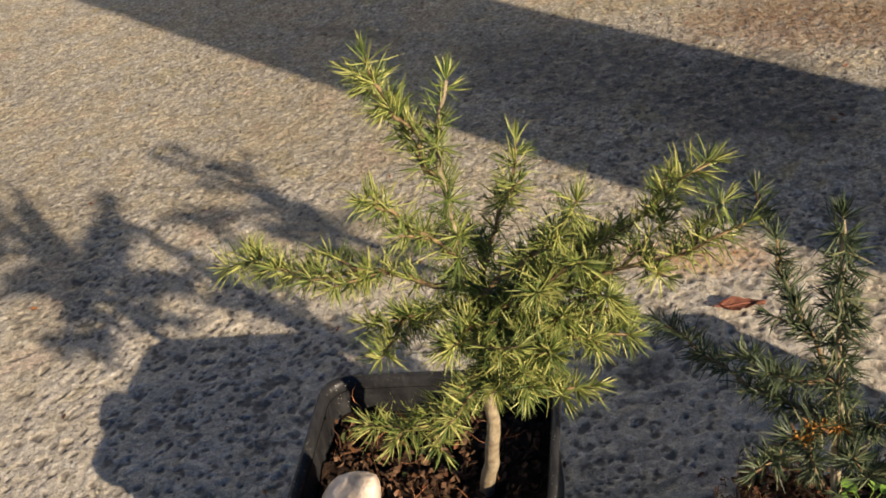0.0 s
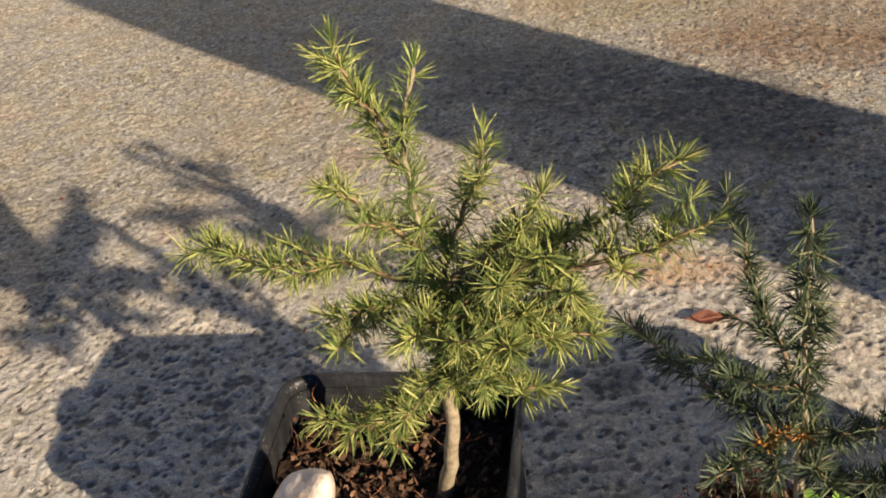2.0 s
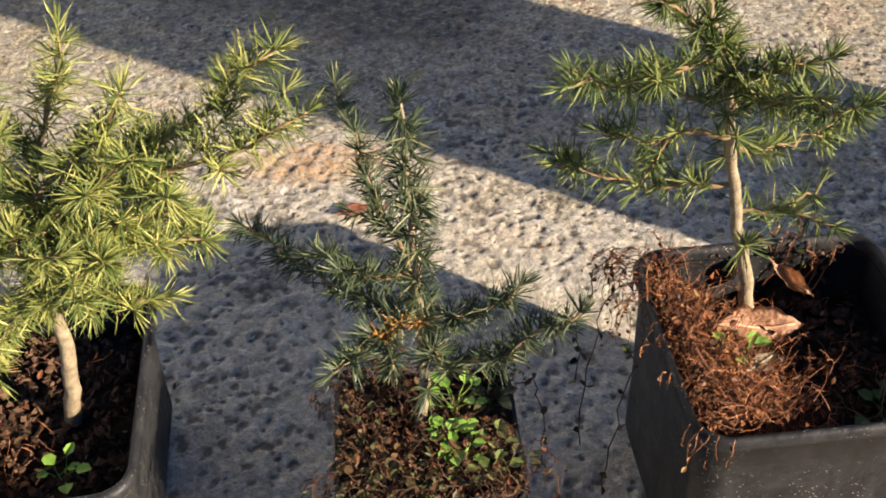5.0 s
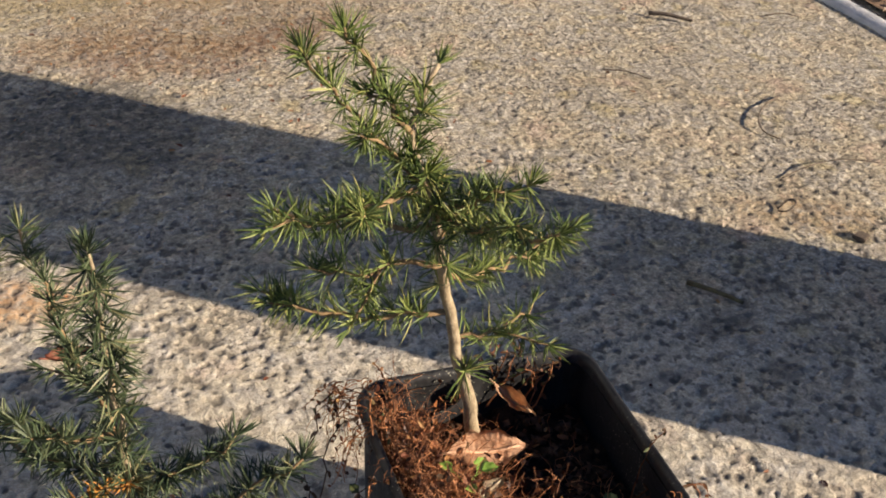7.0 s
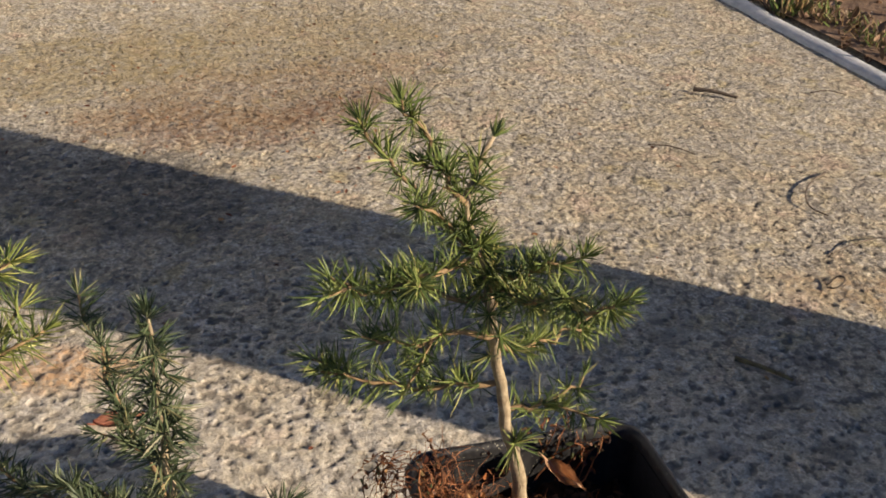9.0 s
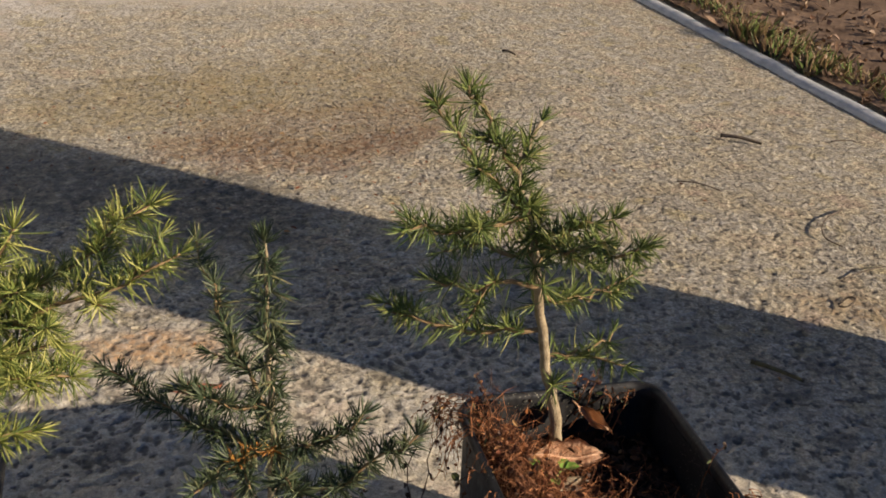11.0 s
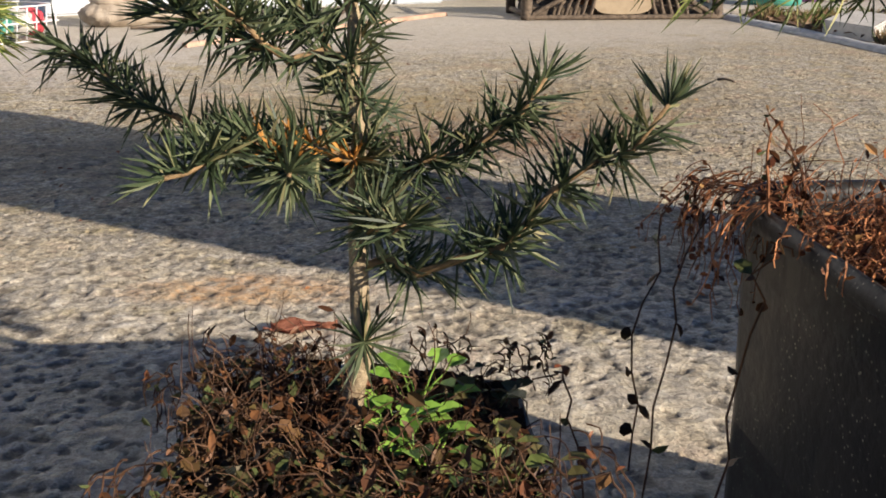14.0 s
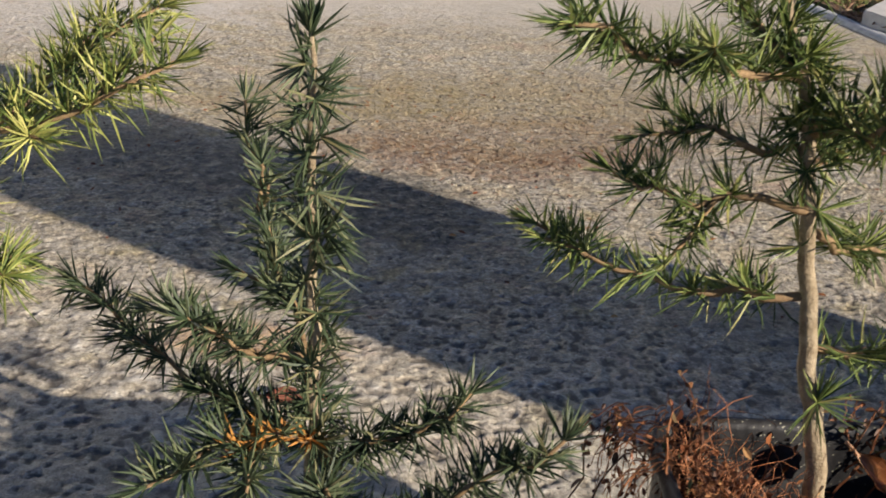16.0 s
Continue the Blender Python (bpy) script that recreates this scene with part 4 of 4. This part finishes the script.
def ground_twig(pts, r, label, material=DARKWOOD):
    v, f = [], []
    line = [Vector((x, y, r + 0.0012 + z)) for x, y, z in pts]
    for _ in range(2):
        line = [line[0]] + [q for i in range(len(line) - 1) for q in (line[i].lerp(line[i + 1], 0.25), line[i].lerp(line[i + 1], 0.75))] + [line[-1]]
    tube(v, f, line, [r * (1 - 0.4 * i / len(line)) for i in range(len(line))], 5)
    tagged(raw("twig", v, f, material, smooth=True), label, "twig", "twigs on the concrete")


ground_twig([(1.034, 0.558, 0), (0.992, 0.539, 0.004), (0.953, 0.509, 0.006), (0.934, 0.476, 0.003), (0.949, 0.454, 0)], 0.0014, "thin curved dry twig lying on concrete")
ground_twig([(0.827, 0.318, 0), (0.848, 0.324, 0.006), (0.849, 0.31, 0.008), (0.828, 0.302, 0.004), (0.823, 0.313, 0)], 0.0015, "small ring-shaped dry tendril on concrete")
ground_twig([(0.883, 0.374, 0), (0.935, 0.38, 0.006), (0.988, 0.376, 0.006), (1.03, 0.355, 0.002)], 0.001, "long thin dry stalk lying on concrete")
ground_twig([(0.628, 0.232, 0), (0.636, 0.22, 0.001), (0.65, 0.2, 0.001), (0.662, 0.18, 0)], 0.0034, "short thick brown stalk lying on shaded concrete", STICK)
ground_twig([(0.852, 1.408, 0), (0.86, 1.395, 0.003), (0.867, 1.375, 0)], 0.003, "short dry stalk on concrete")
ground_twig([(1.221, 0.808, 0), (1.25, 0.802, 0.004), (1.274, 0.785, 0)], 0.0012, "thin dry stalk on concrete")
ground_twig([(0.839, 0.717, 0), (0.866, 0.696, 0.004), (0.888, 0.667, 0)], 0.0013, "thin dry stalk on concrete")
ground_twig([(1.03, 0.872, 0), (1.05, 0.85, 0.004), (1.08, 0.821, 0)], 0.004, "short dark stick beside the kerb")
ground_twig([(-0.19, 2.50, 0), (-0.09, 2.49, 0.002)], 0.004, "short dark stick beside the mat")


def litter():
    """Grit, tiny leaf scraps and seeds strewn on the concrete."""
    rng = random.Random(77)
    v, f = [], []
    for _ in range(520):
        x, y = rng.uniform(-0.85, 1.6), rng.uniform(-0.1, 1.9)
        if rng.random() < 0.55:
            x, y = rng.gauss(0.36, 0.25), rng.gauss(1.02, 0.2)
        leaflet(v, f, Vector((x, y, 0.0012)), Vector((rng.uniform(-1, 1), rng.uniform(-1, 1), 0.1)), (rng.uniform(-0.4, 0.4), rng.uniform(-0.4, 0.4), 1), rng.uniform(0.003, 0.012), rng.uniform(0.001, 0.005))
    tagged(raw("leaf_litter", v, f, MOSS, kind="stuff"), "tiny dry scraps strewn on the concrete", "litter")
    v, f = [], []
    for _ in range(3200):
        c = Vector((rng.uniform(-0.85, 1.6), rng.uniform(-0.1, 1.8), 0.0006))
        if rng.random() < 0.75:
            c.x, c.y = rng.gauss(0.36, 0.3), rng.gauss(1.04, 0.24)
        e = [somewhere(rng).normalized() * rng.uniform(0.0008, 0.0028) for _ in range(3)]
        i = len(v)
        v += [c + e[0], c - e[0], c + e[1], c - e[1], c + e[2], c - e[2]]
        f += [(i, i + 2, i + 4), (i + 2, i + 1, i + 4), (i + 1, i + 3, i + 4), (i + 3, i, i + 4), (i + 2, i, i + 5), (i + 1, i + 2, i + 5), (i + 3, i + 1, i + 5), (i, i + 3, i + 5)]
    tagged(raw("grit", v, f, CONCRETE, kind="stuff"), "pale grit strewn on the concrete", "grit")


litter()


def lawn_litter():
    """Dead leaves and dry clods on the bare earth of the lawn."""
    rng = random.Random(78)
    v, f = [], []
    for _ in range(8000):
        y = rng.uniform(-0.5, 2.5)
        x = kerb_x(y) + 0.06 + 2.6 * rng.random() ** 1.2
        if noise.noise(Vector((x * 1.6, y * 1.6, 5))) < -0.12:
            continue
        leaflet(v, f, Vector((x, y, 0.008 + 0.012 * rng.random())), somewhere(rng), (rng.uniform(-0.9, 0.9), rng.uniform(-0.9, 0.9), 1), rng.uniform(0.01, 0.035), rng.uniform(0.006, 0.018))
    tagged(raw("dead_leaves", v, f, LAWNLEAF, kind="stuff"), "small dead brown leaves strewn on the lawn", "litter")


lawn_litter()


def grass_tuft(x, y, height, count, seed, label):
    rng = random.Random(seed)
    root = thing("grass_tuft", pose(x, y, 0.0), label, "grass", "grass tufts by the path")
    v, f = [], []
    for _ in range(count):
        needle(v, f, Vector((rng.uniform(-0.03, 0.03), rng.uniform(-0.03, 0.03), -0.004)), Vector((rng.uniform(-0.8, 0.8), rng.uniform(-0.8, 0.8), 1)), height * rng.uniform(0.5, 1.1), 0.0024, rng)
    raw("foliage", v, f, GRASS, root, kind="stuff")


for i, (x, y, hgt) in enumerate(((1.56, 2.52, 0.06), (1.7, 2.45, 0.05), (1.9, 2.38, 0.07), (2.1, 2.29, 0.05), (2.25, 2.22, 0.1), (2.45, 2.14, 0.06), (1.5, 2.42, 0.05), (1.5, 1.83, 0.05), (1.47, 1.4, 0.07), (1.46, 1.28, 0.06), (1.46, 1.16, 0.06))):
    grass_tuft(x, y, hgt, 120, 200 + i, "dark green tuft of grass at the edge of the lawn")


def build_chip():
    bm = bmesh.new()
    box(bm, -0.010, -0.007, 0, 0.010, 0.007, 0.006, 0.0015)
    for w in bm.verts:
        w.co += Vector((noise.noise(w.co * 90), noise.noise(w.co * 90 + Vector((3, 0, 0))), 0)) * 0.003
    ob = part("stone_chip", bm, DARKWOOD)
    ob.matrix_world = pose(0.878, 0.232, 0.0, 0, 0, 25)
    tagged(ob, "small dark chip of wood on concrete", "wood chip")


build_chip()


# ---------------------------------------------------------------- house, mat, lath and planter behind
WALL_A, WALL_B = Vector((-2.6, 2.31, 0)), Vector((0.66, 3.18, 0))
WD = (WALL_B - WALL_A).normalized()
WM = Matrix.Translation(WALL_B) @ Matrix.Rotation(math.atan2(WD.y, WD.x), 4, "Z")      # x along the wall, y into it


def build_house():
    bm = bmesh.new()
    box(bm, -7.0, 0.10, 0, -1.75, 0.32, 2.7)
    box(bm, -1.75, 0.10, 2.15, -0.05, 0.32, 2.7)
    box(bm, -0.05, 0.02, 0, 0.12, 0.32, 2.7, 0.004)
    wall = part("wall_house", bm, PLASTER)
    wall.matrix_world = WM
    tagged(wall, "pale painted house wall", "wall", kind="structure")
    # wall by the planter: its shade is painted as a darker colour
    bm = bmesh.new()
    box(bm, 0.122, 0.10, 0, 1.0, 0.32, 2.7)
    wall = part("wall_side", bm, SHADEWALL)
    wall.matrix_world = WM
    tagged(wall, "blue-grey wall beside the planter, its shade in the colour", "wall", kind="structure")
    root = thing("door_1", WM, "white painted door with a pale sill", "door", kind="structure")
    bm = bmesh.new()
    box(bm, -1.75, 0.03, 0, -0.05, 0.20, 0.055, 0.006)
    part("sill", bm, PAINT, root)
    bm = bmesh.new()
    box(bm, -1.72, 0.13, 0.062, -0.09, 0.18, 2.14, 0.003)
    part("leaf", bm, PAINT, root)
    bm = bmesh.new()
    box(bm, -1.745, 0.105, 0.056, -1.722, 0.2, 2.15, 0.002)
    box(bm, -0.088, 0.105, 0.056, -0.053, 0.2, 2.15, 0.002)
    box(bm, -1.722, 0.105, 2.142, -0.088, 0.2, 2.15)
    part("frame", bm, PLASTER, root)
    bm = bmesh.new()
    box(bm, -1.71, 0.12, 0.057, -0.10, 0.19, 0.0615)
    part("threshold", bm, GREYP, root)


build_house()


def build_mat():
    c = [Vector((-0.06, 2.38)), Vector((0.27, 2.45)), Vector((0.43, 3.0)), Vector((0.1, 2.97))]
    bm = bmesh.new()
    n = 24
    rows = []
    for i in range(n + 1):
        row = []
        for j in range(n + 1):
            u, w = i / n, j / n
            p = c[0] * (1 - u) * (1 - w) + c[1] * u * (1 - w) + c[2] * u * w + c[3] * (1 - u) * w
            row.append(bm.verts.new((p.x, p.y, 0.008 + 0.0015 * noise.noise(Vector((p.x * 9, p.y * 9, 0))))))
        rows.append(row)
    for i in range(n):
        for j in range(n):
            bm.faces.new((rows[i][j], rows[i + 1][j], rows[i + 1][j + 1], rows[i][j + 1]))
    g = bmesh.ops.extrude_edge_only(bm, edges=[e for e in bm.edges if e.is_boundary])
    for w in g["geom"]:
        if isinstance(w, bmesh.types.BMVert):
            w.co.z = 0.0
    tagged(part("door_mat", bm, MAT_), "dark brown worn door mat before the door", "door mat")


build_mat()


def build_lath():
    a, b = Vector((-0.06, 2.1, 0)), Vector((0.67, 2.76, 0))
    d = b - a
    bm = bmesh.new()
    rings = []
    for i in range(41):
        x = d.length * i / 40
        y = 0.003 * noise.noise(Vector((x * 3, 3, 0)))
        z = 0.0015 * abs(noise.noise(Vector((x * 5, 0, 0))))
        w, h = 0.008 + 0.0015 * noise.noise(Vector((x * 11, 7, 0))), 0.010
        rings.append([bm.verts.new((x, y + p * w, z + q * h)) for p, q in ((-1, 0), (1, 0), (1, 0.8), (0.8, 1), (-0.8, 1), (-1, 0.8))])
    for r0, r1 in zip(rings, rings[1:]):
        for k in range(6):
            bm.faces.new((r0[k], r0[(k + 1) % 6], r1[(k + 1) % 6], r1[k]))
    bm.faces.new(rings[0][::-1])
    bm.faces.new(rings[-1])
    bmesh.ops.recalc_face_normals(bm, faces=bm.faces[:])
    ob = part("wooden_lath", bm, WOOD)
    ob.matrix_world = Matrix.Translation(a) @ Matrix.Rotation(math.atan2(d.y, d.x), 4, "Z")
    tagged(ob, "long reddish brown wooden lath lying on concrete", "lath")


build_lath()


def rod(parent, name, pts, r, material=DARKWOOD, taper=1.0, sides=7):
    v, f = [], []
    line = [Vector(p) for p in pts]
    if len(line) > 2:
        for _ in range(2):
            line = [line[0]] + [q for i in range(len(line) - 1) for q in (line[i].lerp(line[i + 1], 0.25), line[i].lerp(line[i + 1], 0.75))] + [line[-1]]
    tube(v, f, line, [r * (1 + (taper - 1) * i / (len(line) - 1)) for i in range(len(line))], sides)
    return raw(name, v, f, material, parent, smooth=True)


def build_planter():
    """A low rustic planter of bent branches with a tan board in its front."""
    a, b = Vector((0.86, 2.585, 0)), Vector((1.405, 2.535, 0))
    d = b - a
    w = 0.82
    root = thing("twig_planter", Matrix.Translation(a) @ Matrix.Rotation(math.atan2(d.y, d.x), 4, "Z") @ Matrix.Scale(d.length / w, 4), "rustic planter of bent dark branches with a tan board", "planter")
    for x in (0.0, w):
        rod(root, "post", [(x, 0.0, 0.0), (x + 0.004, 0.004, 0.11), (x, 0, 0.235)], 0.024)
        rod(root, "post", [(x, 0.34, 0.0), (x, 0.34, 0.26)], 0.022)
        rod(root, "side_rail", [(x, 0.0, 0.2), (x, 0.34, 0.21)], 0.012)
        rod(root, "side_rail", [(x, 0.0, 0.02), (x, 0.34, 0.02)], 0.012)
    rod(root, "bottom_rail", [(-0.02, -0.012, 0.012), (w / 2, -0.014, 0.010), (w + 0.02, -0.012, 0.012)], 0.011)
    rod(root, "arch", [(0.02, -0.01, 0.02), (0.14, -0.014, 0.085), (w * 0.38, -0.016, 0.155), (w / 2, -0.016, 0.165), (w * 0.62, -0.016, 0.155), (w - 0.14, -0.014, 0.085), (w - 0.02, -0.01, 0.02)], 0.010)
    for s in (0, 1):
        def sx(t):
            return w - t if s else t
        rod(root, "arm", [(sx(0.0), 0, 0.225), (sx(0.1), -0.006, 0.21), (sx(0.19), -0.008, 0.16), (sx(0.26), -0.008, 0.125)], 0.010)
        rod(root, "curl", [(sx(0.03), 0, 0.19), (sx(0.08), 0, 0.16), (sx(0.085), 0, 0.10), (sx(0.04), 0, 0.07)], 0.008)
        rod(root, "curl", [(sx(0.14), 0, 0.175), (sx(0.12), 0, 0.14), (sx(0.14), 0, 0.1)], 0.007)
        for k, x in enumerate((0.13, 0.165, 0.2, 0.235, 0.27)):
            rod(root, "slat", [(sx(x), -0.004, 0.016), (sx(x + 0.012), -0.006, 0.06), (sx(x + 0.03), -0.006, 0.08 + 0.017 * k)], 0.009, DARKWOOD, 0.8)
    bm = bmesh.new()
    pts = []
    for i in range(28):
        q = i / 28 * 2 * math.pi
        pts.append((w / 2 + 0.125 * (abs(math.cos(q)) ** 0.6) * (1 if math.cos(q) > 0 else -1), 0.078 + 0.056 * (abs(math.sin(q)) ** 0.6) * (1 if math.sin(q) > 0 else -1)))
    fr = [bm.verts.new((x, -0.008, z)) for x, z in pts]
    bk = [bm.verts.new((x, 0.008, z)) for x, z in pts]
    bm.faces.new(fr)
    bm.faces.new(bk[::-1])
    for i in range(28):
        bm.faces.new((fr[i], bk[i], bk[(i + 1) % 28], fr[(i + 1) % 28]))
    part("board", bm, TAN, root, "tan oval board")
    bm = bmesh.new()
    box(bm, 0.03, 0.02, 0.0, w - 0.03, 0.33, 0.05, 0.004)
    box(bm, 0.03, 0.325, 0.05, w - 0.03, 0.345, 0.2, 0.004)
    part("trough", bm, DARKWOOD, root)
    return root


planter = build_planter()
PM = planter.matrix_world.copy()


def flower_pot(m, r, h, material, label, plant=None, seed=0, count=60, size=0.05):
    root = thing("flower_pot", m, label, "flower pot", "flower pots in the planter")
    v, f = [], []
    n = 20
    prof = [(0.0, 0.0), (r * 0.72, 0.0), (r * 0.95, h * 0.86), (r * 1.05, h * 0.87), (r * 1.06, h), (r * 0.95, h), (r * 0.9, h * 0.85), (0.0, h * 0.84)]
    for q in range(n):
        a = 2 * math.pi * q / n
        v += [Vector((p * math.cos(a), p * math.sin(a), z)) for p, z in prof]
    k = len(prof)
    for q in range(n):
        for j in range(k - 1):
            i0, i1 = q * k + j, ((q + 1) % n) * k + j
            f.append((i0, i1, i1 + 1, i0 + 1))
    raw("body", v, f, material, root, smooth=True)
    if plant:
        rng = random.Random(seed)
        v, f = [], []
        for _ in range(count):
            p = Vector((rng.uniform(-r, r) * 0.6, rng.uniform(-r, r) * 0.6, h * 0.85))
            pts = strand(v, f, p, (rng.uniform(-1, 1), rng.uniform(-1, 1), 1.3), size * rng.uniform(0.6, 1.5), 0.0012, rng, 0.3, 0.05, 3, 5)
            for q in pts[2:]:
                leaflet(v, f, q, somewhere(rng), (0, 0, 1), size * 0.35, size * 0.18)
        raw("plant", v, f, plant, root, kind="stuff")


flower_pot(PM @ pose(0.13, 0.16, 0.051), 0.075, 0.13, GREYP, "dark grey plastic flower pot in the planter")
flower_pot(PM @ pose(0.32, 0.15, 0.051), 0.085, 0.13, TERRA, "terracotta flower pot with a green plant", GREEN, 1, 26, 0.07)
flower_pot(PM @ pose(0.52, 0.18, 0.051), 0.075, 0.12, TERRA, "terracotta flower pot with a yellowish plant", GOLD, 2, 60, 0.07)
flower_pot(PM @ pose(0.69, 0.16, 0.051), 0.08, 0.14, GREYP, "dark grey plastic flower pot in the planter")


def build_bin():
    root = thing("plastic_tub", pose(1.70, 2.75, 0.02) @ Matrix.Scale(0.56, 4), "tall green plastic tub on the path", "tub")
    v, f = [], []
    n = 36
    prof = [(0.0, 0.0), (0.135, 0.0), (0.142, 0.008), (0.146, 0.035), (0.142, 0.045), (0.148, 0.05), (0.165, 0.44), (0.176, 0.445), (0.176, 0.47), (0.166, 0.47), (0.158, 0.45), (0.138, 0.03), (0.0, 0.025)]
    for q in range(n):
        a = 2 * math.pi * q / n
        v += [Vector((p * math.cos(a), p * math.sin(a), z)) for p, z in prof]
    k = len(prof)
    for q in range(n):
        for j in range(k - 1):
            i0, i1 = q * k + j, ((q + 1) % n) * k + j
            f.append((i0, i1, i1 + 1, i0 + 1))
    raw("body", v, f, TEAL, root, smooth=True)
    for a in (0, math.pi):
        rod(root, "handle", [(0.17 * math.cos(a), -0.05, 0.44), (0.2 * math.cos(a), 0, 0.42), (0.17 * math.cos(a), 0.05, 0.44)], 0.008, TEAL)


build_bin()


def build_slab():
    c = [(1.46, 2.08), (1.47, 1.88), (1.72, 2.16), (1.69, 2.34)]
    bm = bmesh.new()
    lo = [bm.verts.new((x, y, -0.004)) for x, y in c]
    hi = [bm.verts.new((x, y, 0.038)) for x, y in c]
    bm.faces.new(hi)
    bm.faces.new(lo[::-1])
    for i in range(4):
        bm.faces.new((lo[i], lo[(i + 1) % 4], hi[(i + 1) % 4], hi[i]))
    bmesh.ops.bevel(bm, geom=bm.edges[:], offset=0.004, segments=2, affect="EDGES")
    tagged(part("paving_slab", bm, SLAB), "loose pale paving slab lying on the lawn", "paving slab")


build_slab()


def build_statue():
    """A carved base with two stubby legs, the foot of a garden figure."""
    bm = bmesh.new()
    def lump(x, y, z, rx, ry, rz, seed, ribs=0.0):
        g = bmesh.ops.create_icosphere(bm, subdivisions=4, radius=1.0)
        for w in g["verts"]:
            c = w.co.copy()
            k = 1 + 0.12 * noise.noise(c * 1.8 + Vector((seed, 0, 0))) + ribs * math.sin(math.atan2(c.y, c.x) * 18)
            w.co = Vector((x + c.x * rx * k, y + c.y * ry * k, max(0.0, z + max(-1, min(1, c.z * 1.3)) * rz)))
    lump(0.0, 0, 0.03, 0.10, 0.065, 0.03, 1, 0.05)
    lump(0.13, 0.03, 0.025, 0.09, 0.05, 0.022, 2, 0.05)
    lump(0.0, 0.0, 0.065, 0.07, 0.05, 0.02, 7)
    lump(-0.03, 0.0, 0.11, 0.015, 0.015, 0.06, 3)
    lump(0.06, 0.01, 0.11, 0.015, 0.015, 0.06, 4)
    lump(0.015, 0.01, 0.20, 0.07, 0.045, 0.05, 5)
    ob = part("garden_figure", bm, CARVED, smooth=True)
    ob.matrix_world = pose(-0.22, 2.62, 0, 0, 0, 18)
    tagged(ob, "worn brown carved garden figure on a base", "garden figure")


build_statue()


def build_rack():
    """A low white wire basket with coloured cloths in it."""
    root = thing("wire_basket", pose(-0.46, 2.27, 0, 0, 0, 45) @ Matrix.Scale(0.8, 4), "white wire basket with red and green cloths", "basket")
    for k in range(9):
        x = -0.13 + 0.26 * k / 8
        rod(root, "wire", [(x, -0.07, 0.002), (x, -0.085, 0.10)], 0.0022, WIRE, 1, 5)
        rod(root, "wire", [(x, 0.07, 0.002), (x, 0.085, 0.10)], 0.0022, WIRE, 1, 5)
    for z, s in ((0.004, 0.07), (0.055, 0.078), (0.10, 0.086)):
        rod(root, "ring", [(-0.14, -s, z), (0.14, -s, z)], 0.0026, WIRE, 1, 5)
        rod(root, "ring", [(-0.14, s, z), (0.14, s, z)], 0.0026, WIRE, 1, 5)
        rod(root, "ring", [(-0.14, -s, z), (-0.14, s, z)], 0.0026, WIRE, 1, 5)
        rod(root, "ring", [(0.14, -s, z), (0.14, s, z)], 0.0026, WIRE, 1, 5)
    for x, material, seed in ((-0.09, REDC, 1), (-0.01, TEAL, 2), (0.06, SLAB, 3), (0.1, REDC, 4)):
        bm = bmesh.new()
        bmesh.ops.create_icosphere(bm, subdivisions=3, radius=1.0)
        for w in bm.verts:
            c = w.co.copy()
            k = 1 + 0.25 * noise.noise(c * 2 + Vector((seed * 3, 0, 0)))
            w.co = Vector((x + c.x * 0.042 * k, c.y * 0.055 * k, 0.05 + c.z * 0.04 * k))
        part("cloth", bm, material, root, smooth=True)


build_rack()


def build_stool():
    """A low slatted wooden stool on the path."""
    root = thing("slatted_stool", pose(2.08, 2.86, 0.02, 0, 0, -10) @ Matrix.Scale(0.6, 4), "brown slatted wooden stool on the path", "stool")
    for k in range(5):
        bm = bmesh.new()
        box(bm, -0.2, -0.17 + 0.072 * k, 0.40, 0.2, -0.12 + 0.072 * k, 0.42, 0.003)
        part("slat", bm, DARKWOOD, root)
    for x in (-0.17, 0.17):
        for y in (-0.14, 0.14):
            bm = bmesh.new()
            box(bm, x - 0.018, y - 0.018, 0, x + 0.018, y + 0.018, 0.40, 0.003)
            part("leg", bm, DARKWOOD, root)
        bm = bmesh.new()
        box(bm, x - 0.014, -0.122, 0.12, x + 0.014, 0.122, 0.16, 0.002)
        part("rail", bm, DARKWOOD, root)


build_stool()
PURPLE = simple("purple_plastic", (0.16, 0.07, 0.2), (0.22, 0.1, 0.27), 8, 0.4, 0.5, 0.0)
flower_pot(pose(1.86, 2.85, 0.021), 0.06, 0.12, PURPLE, "purple plastic flower pot on the path")


def shrub(x, y, r, h, seed):
    """A low dark shrub: a few limbs and many small leaves."""
    rng = random.Random(seed)
    root = thing("shrub", pose(x, y, 0), "low dark green shrub beyond the path", "shrub", "shrubs beyond the path")
    lv, lf = [], []
    for _ in range(9):
        v, f = [], []
        a = rng.uniform(0, 6.28)
        pts = strand(v, f, (0.04 * math.cos(a), 0.04 * math.sin(a), -0.01), (math.cos(a) * 0.8, math.sin(a) * 0.8, 1.0), h * rng.uniform(0.8, 1.3), 0.012, rng, 0.25, 0.0, 6, 9)
        raw("limb", v, f, DARKWOOD, root, smooth=True)
        for q in pts[2:]:
            for _ in range(60):
                leaflet(lv, lf, q + somewhere(rng) * r * 0.3, somewhere(rng), somewhere(rng), rng.uniform(0.02, 0.05), rng.uniform(0.012, 0.024))
    raw("crown", lv, lf, INNER, root, kind="stuff")


for i, (x, y) in enumerate(((2.95, 3.45), (3.6, 3.2), (4.3, 2.9))):
    shrub(x, y, 0.5, 0.6, 90 + i)
